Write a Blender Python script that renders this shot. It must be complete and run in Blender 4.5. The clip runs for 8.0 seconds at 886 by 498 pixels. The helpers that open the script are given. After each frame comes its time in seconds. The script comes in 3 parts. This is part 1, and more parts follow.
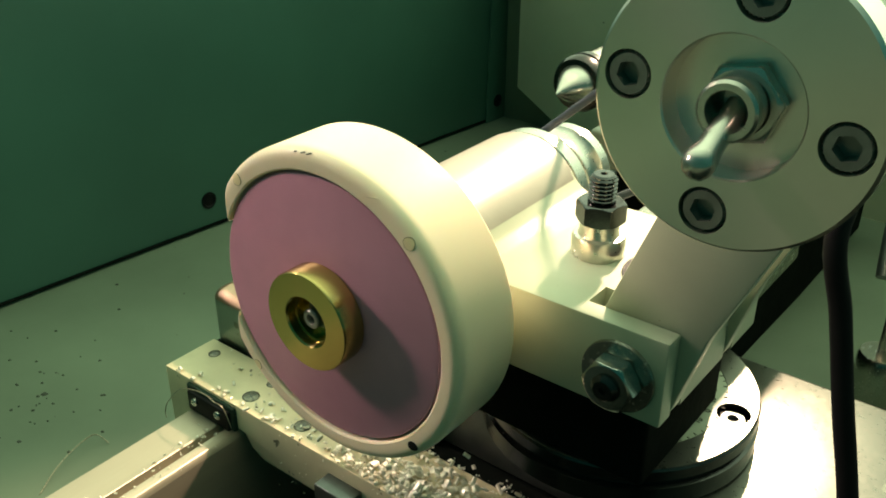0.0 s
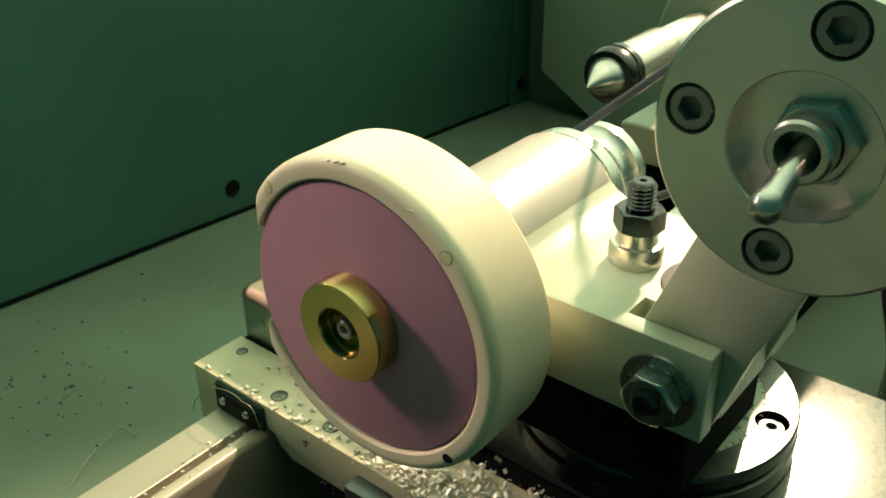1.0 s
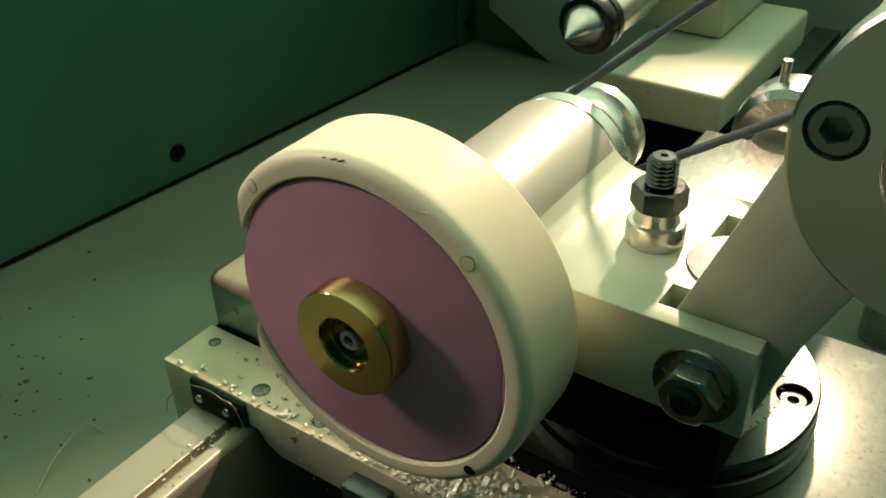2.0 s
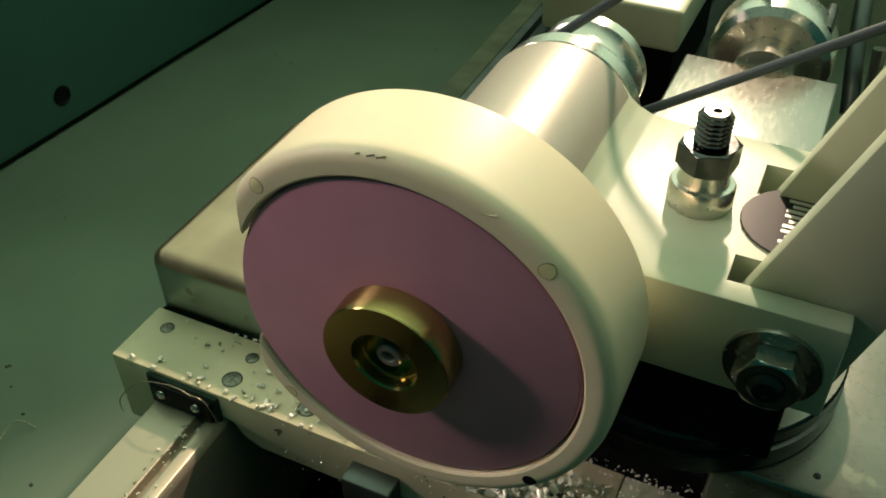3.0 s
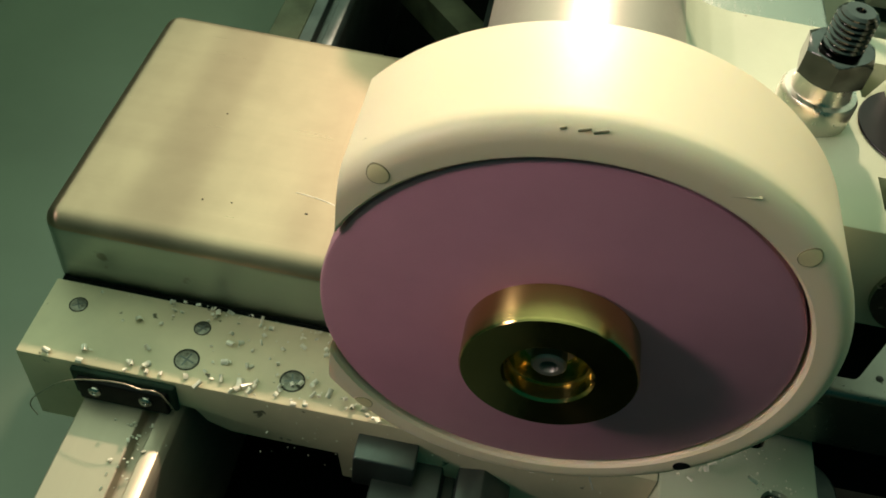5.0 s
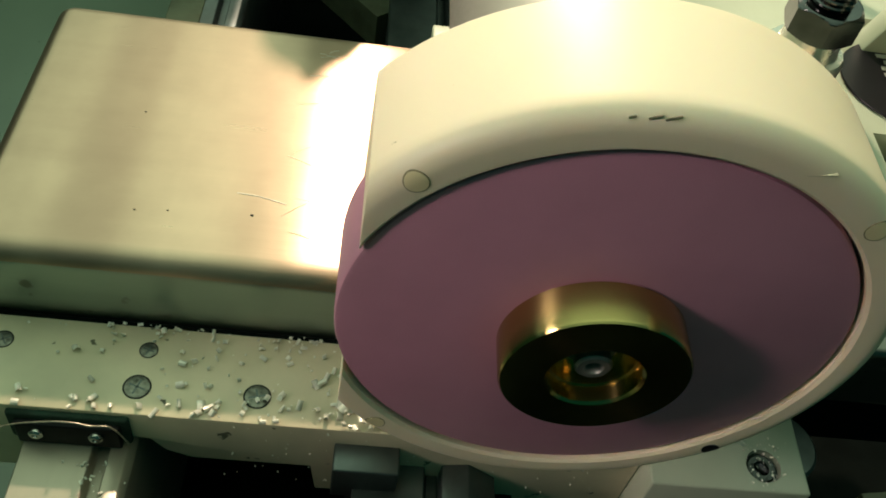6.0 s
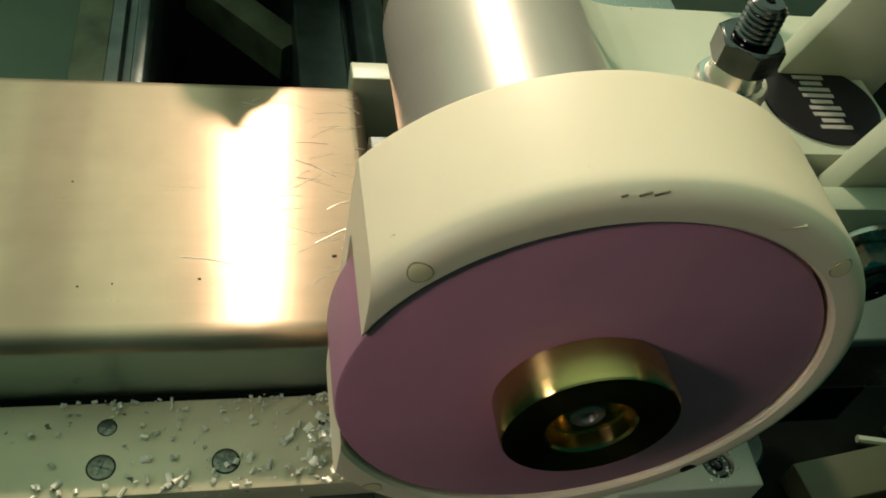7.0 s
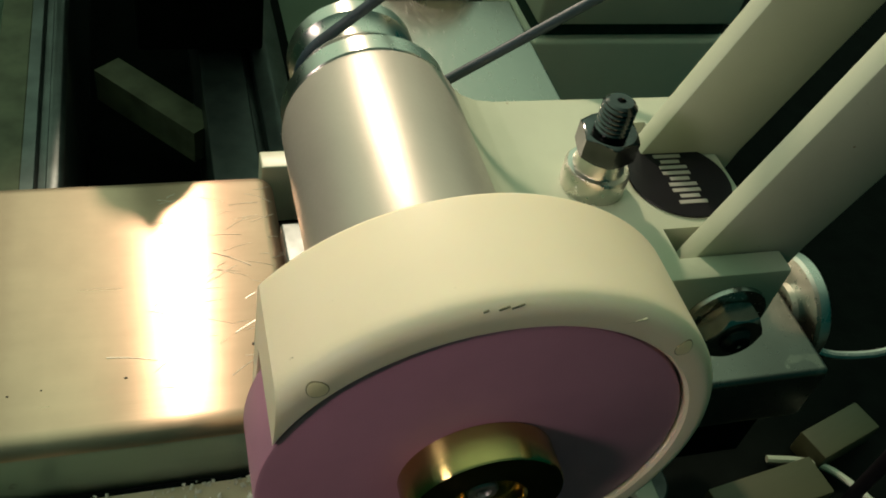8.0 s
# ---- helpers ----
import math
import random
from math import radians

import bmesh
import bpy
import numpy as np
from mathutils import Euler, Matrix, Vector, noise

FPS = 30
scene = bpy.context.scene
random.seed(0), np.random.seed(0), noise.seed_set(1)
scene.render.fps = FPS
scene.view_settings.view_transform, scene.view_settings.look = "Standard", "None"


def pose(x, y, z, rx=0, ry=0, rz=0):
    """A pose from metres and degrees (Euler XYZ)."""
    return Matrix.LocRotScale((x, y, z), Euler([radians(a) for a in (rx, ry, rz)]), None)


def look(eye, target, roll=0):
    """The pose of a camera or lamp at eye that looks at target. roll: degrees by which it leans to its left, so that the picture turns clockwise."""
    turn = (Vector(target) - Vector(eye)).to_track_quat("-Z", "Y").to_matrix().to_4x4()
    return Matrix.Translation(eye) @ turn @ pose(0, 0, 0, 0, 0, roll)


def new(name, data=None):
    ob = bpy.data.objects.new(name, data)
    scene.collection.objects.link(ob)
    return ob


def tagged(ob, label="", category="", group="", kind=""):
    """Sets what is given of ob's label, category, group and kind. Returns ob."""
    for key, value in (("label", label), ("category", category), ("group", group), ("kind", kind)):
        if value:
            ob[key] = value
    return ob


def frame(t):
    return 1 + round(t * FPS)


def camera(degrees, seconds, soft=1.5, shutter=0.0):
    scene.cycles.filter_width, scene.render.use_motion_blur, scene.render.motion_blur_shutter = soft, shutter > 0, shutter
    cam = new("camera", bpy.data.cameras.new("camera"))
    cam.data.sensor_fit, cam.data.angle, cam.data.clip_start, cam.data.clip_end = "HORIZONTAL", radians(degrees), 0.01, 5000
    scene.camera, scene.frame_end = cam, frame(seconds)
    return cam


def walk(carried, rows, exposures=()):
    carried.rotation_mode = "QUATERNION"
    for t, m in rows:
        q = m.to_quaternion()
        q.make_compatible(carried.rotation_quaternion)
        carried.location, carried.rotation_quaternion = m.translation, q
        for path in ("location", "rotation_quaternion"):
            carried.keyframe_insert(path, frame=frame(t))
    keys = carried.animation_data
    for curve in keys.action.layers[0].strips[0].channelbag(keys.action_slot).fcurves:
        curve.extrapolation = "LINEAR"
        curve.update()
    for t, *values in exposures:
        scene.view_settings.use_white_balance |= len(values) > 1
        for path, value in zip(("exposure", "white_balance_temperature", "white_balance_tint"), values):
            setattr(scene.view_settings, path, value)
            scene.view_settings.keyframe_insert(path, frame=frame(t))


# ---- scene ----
cam = camera(51.4, 8.0, soft=1.8)
METRES, EYE, TILT, LEAN, TURN = 0.318, 0.363, -28.0, 0.0, 38.2
ROWS = [
    (0.0, 0.0, 0.0, 0.0, -0.0, 0.0, -0.0),
    (0.5, -0.0156, 0.0155, 0.006, 0.49, -0.7, -0.68),
    (1.0, -0.0168, 0.0203, 0.0341, 1.17, -1.47, 0.01),
    (1.5, -0.0357, 0.0536, 0.0585, 0.16, -3.13, 1.22),
    (3.0, -0.2036, 0.2586, 0.1656, -11.23, -12.7, 6.48),
    (3.5, -0.251, 0.3211, 0.1913, -15.03, -16.32, 7.51),
    (4.0, -0.302, 0.3863, 0.215, -19.23, -19.08, 7.86),
    (4.5, -0.352, 0.4618, 0.2338, -23.48, -21.93, 7.71),
    (6.0, -0.4363, 0.6269, 0.2517, -37.34, -28.01, 9.13),
    (6.5, -0.4508, 0.6564, 0.2762, -42.16, -29.04, 10.25),
    (7.0, -0.4635, 0.6642, 0.308, -46.06, -29.9, 11.21),
    (7.5, -0.4668, 0.642, 0.3345, -49.71, -29.82, 11.78),
    (8.0, -0.4644, 0.6049, 0.3763, -51.95, -28.95, 13.09),
]
EXPOSURES = [(t, stops, kelvin, tint) for t, stops, kelvin, tint in ((0.0, 1.17, 8200, 17), (1.5, 0.74, 7950, 16), (3.0, 0.24, 7600, 15), (4.5, 0.33, 7700, 16), (6.0, 0.18, 7250, 13), (6.5, -0.20, 7150, 10), (7.0, -0.22, 7150, 10), (8.0, -0.33, 7200, 11))]
walk(cam, [(t, pose(0.1528, -0.1817, EYE, TILT, LEAN, TURN) @ pose(METRES * x, METRES * y, METRES * z, 90 + pitch, roll, yaw)) for t, x, y, z, yaw, pitch, roll in ROWS], EXPOSURES)

# ---- light: a dim greenish workshop and one warm machine lamp ----
world = bpy.data.worlds.new("workshop")
scene.world = world
world.use_nodes = True
wn, wl = world.node_tree.nodes, world.node_tree.links
wn["Background"].inputs["Strength"].default_value = 0.77
geo = wn.new("ShaderNodeTexCoord")
ramp = wn.new("ShaderNodeValToRGB")
lean = wn.new("ShaderNodeVectorMath")
lean.operation = "DOT_PRODUCT"
lean.inputs[1].default_value = (-0.08, 0.34, 0.42)
wl.new(geo.outputs["Generated"], lean.inputs[0])
half = wn.new("ShaderNodeMath")
half.operation = "ADD"
half.inputs[1].default_value = 0.5
wl.new(lean.outputs["Value"], half.inputs[0])
wl.new(half.outputs[0], ramp.inputs[0])
ramp.color_ramp.elements[0].position, ramp.color_ramp.elements[0].color = 0.3, (0.001, 0.052, 0.047, 1)
ramp.color_ramp.elements[1].position, ramp.color_ramp.elements[1].color = 0.95, (0.88, 1.36, 1.04, 1)
mid = ramp.color_ramp.elements.new(0.66)
mid.color = (0.003, 0.080, 0.074, 1)
wl.new(ramp.outputs[0], wn["Background"].inputs["Color"])

LAMP = (-0.072, 0.57, 0.525)
ld = bpy.data.lights.new("machine_lamp_light", "SPOT")
ld.energy, ld.color, ld.spot_size, ld.spot_blend, ld.shadow_soft_size = 17.5, (1.0, 0.81, 0.67), radians(51), 0.5, 0.016
lamp = new("machine_lamp_light", ld)
lamp.matrix_world = look(LAMP, (0.0, 0.09, 0.16))
# an added soft spot with no lamp to see, narrowed onto the wheel
td = bpy.data.lights.new("wheel_fill_light", "SPOT")
td.energy, td.color, td.spot_size, td.spot_blend, td.shadow_soft_size = 66.0, (1.0, 0.85, 0.87), radians(13.4), 1.0, 0.18
wheel_fill = new("wheel_fill_light", td)
wheel_fill.matrix_world = look((-0.52, -0.17, 0.48), (-0.045, 0.0, 0.206))


# ---- materials ----
def material(name, color, rough=0.5, metal=0.0, tone=0.12, scale=40.0, bump=0.0, bump_scale=300.0, stretch=(1, 1, 1), color2=None, aniso=0.0, coat=0.0, sss=0.0, rough_var=0.08, spots=None, grain=None, spec=0.5):
    m = bpy.data.materials.new(name)
    m.use_nodes = True
    n, l = m.node_tree.nodes, m.node_tree.links
    b = n["Principled BSDF"]
    tc = n.new("ShaderNodeTexCoord")
    mp = n.new("ShaderNodeMapping")
    mp.inputs["Scale"].default_value = stretch
    l.new(tc.outputs["Object"], mp.inputs[0])
    big = n.new("ShaderNodeTexNoise")
    big.inputs["Scale"].default_value, big.inputs["Detail"].default_value = scale, 6.0
    l.new(mp.outputs[0], big.inputs["Vector"])
    mix = n.new("ShaderNodeMix")
    mix.data_type = "RGBA"
    c2 = color2 or tuple(c * (1 - 2.2 * tone) for c in color)
    mix.inputs["A"].default_value, mix.inputs["B"].default_value = (*color, 1), (*c2, 1)
    cr = n.new("ShaderNodeValToRGB")
    cr.color_ramp.elements[0].position, cr.color_ramp.elements[1].position = 0.35, 0.72
    l.new(big.outputs["Fac"], cr.inputs[0])
    l.new(cr.outputs[0], mix.inputs["Factor"])
    out = mix.outputs["Result"]
    if spots:
        sc, thr, sp_color = spots
        sp = n.new("ShaderNodeTexNoise")
        sp.inputs["Scale"].default_value, sp.inputs["Detail"].default_value = sc, 3.0
        l.new(tc.outputs["Object"], sp.inputs["Vector"])
        sr = n.new("ShaderNodeValToRGB")
        sr.color_ramp.elements[0].position, sr.color_ramp.elements[1].position = thr, thr + 0.03
        l.new(sp.outputs["Fac"], sr.inputs[0])
        m2 = n.new("ShaderNodeMix")
        m2.data_type = "RGBA"
        m2.inputs["B"].default_value = (*sp_color, 1)
        l.new(out, m2.inputs["A"])
        l.new(sr.outputs[0], m2.inputs["Factor"])
        out = m2.outputs["Result"]
    l.new(out, b.inputs["Base Color"])
    fine = n.new("ShaderNodeTexNoise")
    fine.inputs["Scale"].default_value, fine.inputs["Detail"].default_value = bump_scale, 4.0
    l.new(mp.outputs[0], fine.inputs["Vector"])
    rr = n.new("ShaderNodeMapRange")
    rr.inputs["To Min"].default_value, rr.inputs["To Max"].default_value = max(0.02, rough - rough_var), rough + rough_var
    l.new(fine.outputs["Fac"], rr.inputs["Value"])
    l.new(rr.outputs[0], b.inputs["Roughness"])
    b.inputs["Metallic"].default_value = metal
    b.inputs["Specular IOR Level"].default_value = spec
    b.inputs["Anisotropic"].default_value = aniso
    b.inputs["Coat Weight"].default_value = coat
    if aniso and grain:
        tg = n.new("ShaderNodeCombineXYZ")
        tg.inputs[0].default_value, tg.inputs[1].default_value, tg.inputs[2].default_value = grain
        l.new(tg.outputs[0], b.inputs["Tangent"])
    elif aniso:
        tg = n.new("ShaderNodeTangent")
        tg.direction_type, tg.axis = "RADIAL", "Y"
        b.inputs["Anisotropic Rotation"].default_value = 0.25
        l.new(tg.outputs[0], b.inputs["Tangent"])
    if sss:
        b.inputs["Subsurface Weight"].default_value = sss
        b.inputs["Subsurface Radius"].default_value = (0.006, 0.004, 0.002)
        b.inputs["Subsurface Scale"].default_value = 0.5
    if bump:
        bp = n.new("ShaderNodeBump")
        bp.inputs["Strength"].default_value, bp.inputs["Distance"].default_value = bump, 0.0005
        l.new(fine.outputs["Fac"], bp.inputs["Height"])
        l.new(bp.outputs[0], b.inputs["Normal"])
    return m


PLASTIC = material("ivory_plastic", (0.86, 0.74, 0.54), 0.42, tone=0.03, scale=25, bump=0.04, bump_scale=180, sss=0.15, spots=(420, 0.76, (0.45, 0.36, 0.2)))
STONE = material("pink_abrasive", (0.53, 0.235, 0.33), 0.46, spec=0.8, tone=0.05, scale=60, bump=0.05, bump_scale=2500)
BRASS = material("turned_brass", (0.50, 0.385, 0.15), 0.18, 1.0, tone=0.04, scale=60, bump=0.0, rough_var=0.04, aniso=0.82)
CREAM = material("cream_machine_paint", (0.42, 0.47, 0.35), 0.40, tone=0.06, scale=30, bump=0.08, bump_scale=500, spots=(260, 0.74, (0.2, 0.17, 0.1)))
# cream raised in tone for the light on end wall and bed cover
LITCREAM = material("lit_cream_paint", (0.74, 0.73, 0.56), 0.42, tone=0.06, scale=12, bump=0.05, bump_scale=400, spots=(90, 0.74, (0.3, 0.28, 0.18)))
SADDLE = material("oily_cream_paint", (0.70, 0.61, 0.42), 0.4, spec=0.3, tone=0.1, scale=35, bump=0.1, bump_scale=420, spots=(150, 0.70, (0.12, 0.11, 0.07)))
TRAYGREEN = material("tray_paint", (0.18, 0.235, 0.17), 0.32, spec=0.5, tone=0.12, scale=7, bump=0.03, bump_scale=200, spots=(95, 0.73, (0.07, 0.09, 0.06)))
PANEL = material("green_panel_paint", (0.044, 0.165, 0.126), 0.42, tone=0.1, scale=6, bump=0.05, bump_scale=350)
STEEL = material("bright_steel", (0.62, 0.59, 0.53), 0.24, 0.9, tone=0.1, scale=80, bump=0.05, bump_scale=700)
TURNED = material("turned_aluminium", (0.66, 0.64, 0.58), 0.28, 1.0, tone=0.03, scale=60, bump=0.0, rough_var=0.03, aniso=0.75)
FACED = material("faced_aluminium", (0.90, 0.84, 0.76), 0.30, 1.0, tone=0.03, scale=60, bump=0.0, rough_var=0.03, aniso=0.6)
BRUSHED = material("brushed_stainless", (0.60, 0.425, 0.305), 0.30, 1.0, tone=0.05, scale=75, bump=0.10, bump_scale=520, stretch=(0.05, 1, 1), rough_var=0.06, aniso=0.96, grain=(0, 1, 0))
bn, bl = BRUSHED.node_tree.nodes, BRUSHED.node_tree.links
gloss = bn.new("ShaderNodeBsdfAnisotropic")
gloss.inputs["Color"].default_value, gloss.inputs["Roughness"].default_value, gloss.inputs["Anisotropy"].default_value = (0.74, 0.56, 0.42, 1), 0.55, 0.0
along = bn.new("ShaderNodeCombineXYZ")
along.inputs[0].default_value = 1.0
bl.new(along.outputs[0], gloss.inputs["Tangent"])
blend = bn.new("ShaderNodeMixShader")
blend.inputs[0].default_value = 0.13
bl.new(bn["Principled BSDF"].outputs[0], blend.inputs[1])
bl.new(gloss.outputs[0], blend.inputs[2])
bl.new(blend.outputs[0], bn["Material Output"].inputs["Surface"])


def sheen_and_wear(m, low, high):
    """Reflected bands painted across the sheet, with cloudy handling wear over its colour."""
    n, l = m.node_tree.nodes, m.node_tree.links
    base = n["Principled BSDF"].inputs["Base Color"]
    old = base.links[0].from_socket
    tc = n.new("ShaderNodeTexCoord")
    # first the painted reflection bands, then the wear
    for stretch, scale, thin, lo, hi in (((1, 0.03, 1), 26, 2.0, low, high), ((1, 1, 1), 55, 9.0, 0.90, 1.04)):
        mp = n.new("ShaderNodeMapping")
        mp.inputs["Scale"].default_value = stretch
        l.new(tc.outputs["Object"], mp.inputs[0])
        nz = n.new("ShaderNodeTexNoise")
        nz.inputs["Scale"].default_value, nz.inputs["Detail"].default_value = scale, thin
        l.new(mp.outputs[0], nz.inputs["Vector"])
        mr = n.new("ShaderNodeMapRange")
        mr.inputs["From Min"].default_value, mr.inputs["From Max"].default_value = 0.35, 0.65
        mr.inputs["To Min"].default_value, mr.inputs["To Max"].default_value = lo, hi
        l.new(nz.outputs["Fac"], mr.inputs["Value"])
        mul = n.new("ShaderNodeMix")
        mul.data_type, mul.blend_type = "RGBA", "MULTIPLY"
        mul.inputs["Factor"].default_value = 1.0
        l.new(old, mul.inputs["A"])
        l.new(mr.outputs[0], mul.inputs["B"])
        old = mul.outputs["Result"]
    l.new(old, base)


sheen_and_wear(BRUSHED, 0.62, 1.1)


def tool_marks(m, kind, scale, strength):
    """Fine lathe lines round the object's own y axis."""
    n, l = m.node_tree.nodes, m.node_tree.links
    tc = n.new("ShaderNodeTexCoord")
    w = n.new("ShaderNodeTexWave")
    w.wave_type, w.bands_direction, w.rings_direction = kind, "Y", "Y"
    w.inputs["Scale"].default_value, w.inputs["Distortion"].default_value, w.inputs["Detail"].default_value = scale, 1.5, 3.0
    l.new(tc.outputs["Object"], w.inputs["Vector"])
    b = n.new("ShaderNodeBump")
    b.inputs["Strength"].default_value, b.inputs["Distance"].default_value = strength, 0.00004
    l.new(w.outputs["Fac"], b.inputs["Height"])
    l.new(b.outputs[0], n["Principled BSDF"].inputs["Normal"])


tool_marks(FACED, "RINGS", 520, 0.10)
tool_marks(BRASS, "BANDS", 900, 0.3)
GROUND = material("ground_steel", (0.36, 0.37, 0.33), 0.25, 1.0, tone=0.05, scale=18, bump=0.02, bump_scale=600, stretch=(1, 0.25, 1), spots=(45, 0.72, (0.26, 0.26, 0.23)))
WAY = material("oily_ground_way", (0.48, 0.41, 0.32), 0.40, 0.5, tone=0.10, scale=45, bump=0.06, bump_scale=500, stretch=(1, 0.15, 1))
STAINED = material("oil_stained_steel", (0.19, 0.195, 0.17), 0.30, 0.9, tone=0.12, scale=30, bump=0.05, bump_scale=500, spots=(55, 0.66, (0.24, 0.24, 0.20)))
TUBE = material("satin_silver_paint", (0.40, 0.375, 0.32), 0.40, 0.4, tone=0.05, scale=30, bump=0.04, bump_scale=600, spots=(260, 0.76, (0.25, 0.22, 0.15)))
# cover sides: their dark green reflections are put into this colour
FOLD = material("shaded_stainless_side", (0.33, 0.40, 0.37), 0.34, 1.0, tone=0.16, scale=40, bump=0.06, bump_scale=500, stretch=(0.1, 1, 1), spots=(60, 0.68, (0.2, 0.22, 0.19)))
RIBPAINT = material("oily_green_casting", (0.15, 0.16, 0.10), 0.6, spec=0.2, tone=0.2, scale=60, bump=0.2, bump_scale=300)
SCREWSTEEL = material("plain_screw_steel", (0.26, 0.265, 0.24), 0.34, 0.6, tone=0.15, scale=200, bump=0.05)
NUTSTEEL = material("polished_dark_steel", (0.10, 0.105, 0.105), 0.17, 1.0, tone=0.2, scale=120, bump=0.04, bump_scale=500)
BRIGHTNUT = material("plated_nut_steel", (0.58, 0.59, 0.54), 0.22, 1.0, tone=0.15, scale=150, bump=0.05, bump_scale=500)
FLOORGREY = material("reflected_floor_grey", (0.15, 0.14, 0.115), 0.7, spec=0.2, tone=0.2, scale=3, bump=0.1, bump_scale=60)
WORN = material("worn_screw_head", (0.24, 0.235, 0.19), 0.36, 0.7, tone=0.3, scale=500, bump=0.4, bump_scale=900)
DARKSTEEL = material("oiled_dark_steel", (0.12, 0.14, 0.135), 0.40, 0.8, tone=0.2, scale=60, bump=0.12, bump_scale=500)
BLACKSTEEL = material("black_oxide_steel", (0.06, 0.064, 0.062), 0.24, 0.9, tone=0.2, scale=90, bump=0.08, bump_scale=600)
# near black: deep shade below and between parts is put into the colour
NEARBLACK = material("near_black_shade", (0.005, 0.007, 0.006), 0.8, 0.0, spec=0.03, tone=0.2, scale=50, bump=0.4, bump_scale=300)
RUBBER = material("black_rubber", (0.007, 0.007, 0.008), 0.5, spec=0.15, tone=0.1, scale=60, bump=0.1)
BELT = material("grey_round_belt", (0.014, 0.034, 0.046), 0.5, tone=0.1, scale=90)
FELT = material("green_felt", (0.012, 0.040, 0.025), 0.95, tone=0.2, scale=200, bump=0.8, bump_scale=900)
BADGE = material("black_badge", (0.010, 0.010, 0.012), 0.35, spec=0.15, tone=0.05, scale=50)
SILVER = material("silver_print", (0.55, 0.55, 0.5), 0.35, 0.6, tone=0.05, scale=50)
STRAND = material("dull_metal_strand", (0.42, 0.38, 0.28), 0.4, 0.4, tone=0.3, scale=900)
CHIP = material("bright_swarf", (0.93, 0.88, 0.75), 0.34, 0.15, tone=0.2, scale=300)
WOOD = material("pale_wood", (0.060, 0.062, 0.026), 0.6, tone=0.15, scale=40, bump=0.2, bump_scale=300, stretch=(0.2, 1, 1))
GRIME = material("oily_dirt", (0.07, 0.085, 0.06), 0.6, tone=0.4, scale=400)
SEAM = material("grimy_seam", (0.40, 0.33, 0.18), 0.6, tone=0.3, scale=700)
PINS = material("yellowed_pin_plastic", (0.78, 0.68, 0.40), 0.45, tone=0.06, scale=200)
MARK = material("rubbed_brown_marks", (0.20, 0.175, 0.10), 0.6, tone=0.3, scale=900)
INK = material("dark_marks", (0.02, 0.018, 0.012), 0.7, tone=0.1, scale=100)


# ---- mesh helpers ----
def part(name, bm, mat, parent=None, label="", angle=35):
    me = bpy.data.meshes.new(name)
    bmesh.ops.recalc_face_normals(bm, faces=bm.faces)
    bm.to_mesh(me)
    bm.free()
    for p in me.polygons:
        p.use_smooth = True
    me.set_sharp_from_angle(angle=radians(angle))
    me.materials.append(mat)
    ob = new(name, me)
    if parent:
        ob.parent = parent
        if label:
            ob["label"] = label
    return ob


def thing(name, label, category, at=(0, 0, 0), group="", kind=""):
    ob = new(name)
    ob.location = at
    ob.empty_display_size = 0.01
    return tagged(ob, label, category, group, kind)


def box(x0, x1, y0, y1, z0, z1, bevel=0.0, segs=3):
    bm = bmesh.new()
    bmesh.ops.create_cube(bm, size=1)
    for v in bm.verts:
        v.co = Vector(((x0 + x1) / 2 + v.co.x * (x1 - x0), (y0 + y1) / 2 + v.co.y * (y1 - y0), (z0 + z1) / 2 + v.co.z * (z1 - z0)))
    if bevel:
        bmesh.ops.bevel(bm, geom=bm.edges[:], offset=bevel, segments=segs, affect="EDGES", profile=0.5)
    return bm


AXES = {"x": Matrix(((0, 0, 1), (1, 0, 0), (0, 1, 0))), "y": Matrix(((1, 0, 0), (0, 0, 1), (0, 1, 0))), "z": Matrix.Identity(3)}


def turn(profile, axis="z", at=(0, 0, 0), segs=64, bm=None):
    """A closed outline of (radius, height) turned about an axis."""
    bm = bm or bmesh.new()
    rings = []
    m = AXES[axis]
    for r, h in profile:
        if r < 1e-6:
            rings.append([bm.verts.new(m @ Vector((0, 0, h)) + Vector(at))])
        else:
            rings.append([bm.verts.new(m @ Vector((r * math.cos(2 * math.pi * i / segs), r * math.sin(2 * math.pi * i / segs), h)) + Vector(at)) for i in range(segs)])
    for a, b in zip(rings, rings[1:] + ([rings[0]] if profile[0][0] > 1e-6 and profile[-1][0] > 1e-6 else [])):
        for i in range(segs):
            j = (i + 1) % segs
            q = [a[i % len(a)], a[j % len(a)], b[j % len(b)], b[i % len(b)]]
            u = list(dict.fromkeys(q))
            if len(u) > 2:
                bm.faces.new(u)
    return bm


def prism(outline, axis, a0, a1, bevel=0.0, segs=2, at=(0, 0, 0)):
    """An outline in the plane across an axis, drawn out along it."""
    bm = bmesh.new()
    m = AXES[axis]
    lo = [bm.verts.new(m @ Vector((u, v, a0)) + Vector(at)) for u, v in outline]
    hi = [bm.verts.new(m @ Vector((u, v, a1)) + Vector(at)) for u, v in outline]
    bm.faces.new(lo)
    bm.faces.new(hi[::-1])
    for i in range(len(lo)):
        j = (i + 1) % len(lo)
        bm.faces.new((lo[i], lo[j], hi[j], hi[i]))
    bmesh.ops.recalc_face_normals(bm, faces=bm.faces)
    if bevel:
        bmesh.ops.bevel(bm, geom=bm.edges[:], offset=bevel, segments=segs, affect="EDGES", profile=0.5)
    return bm


def hexagon(flats, spin=0.0):
    r = flats / math.sqrt(3)
    return [(r * math.cos(radians(60 * i + spin)), r * math.sin(radians(60 * i + spin))) for i in range(6)]


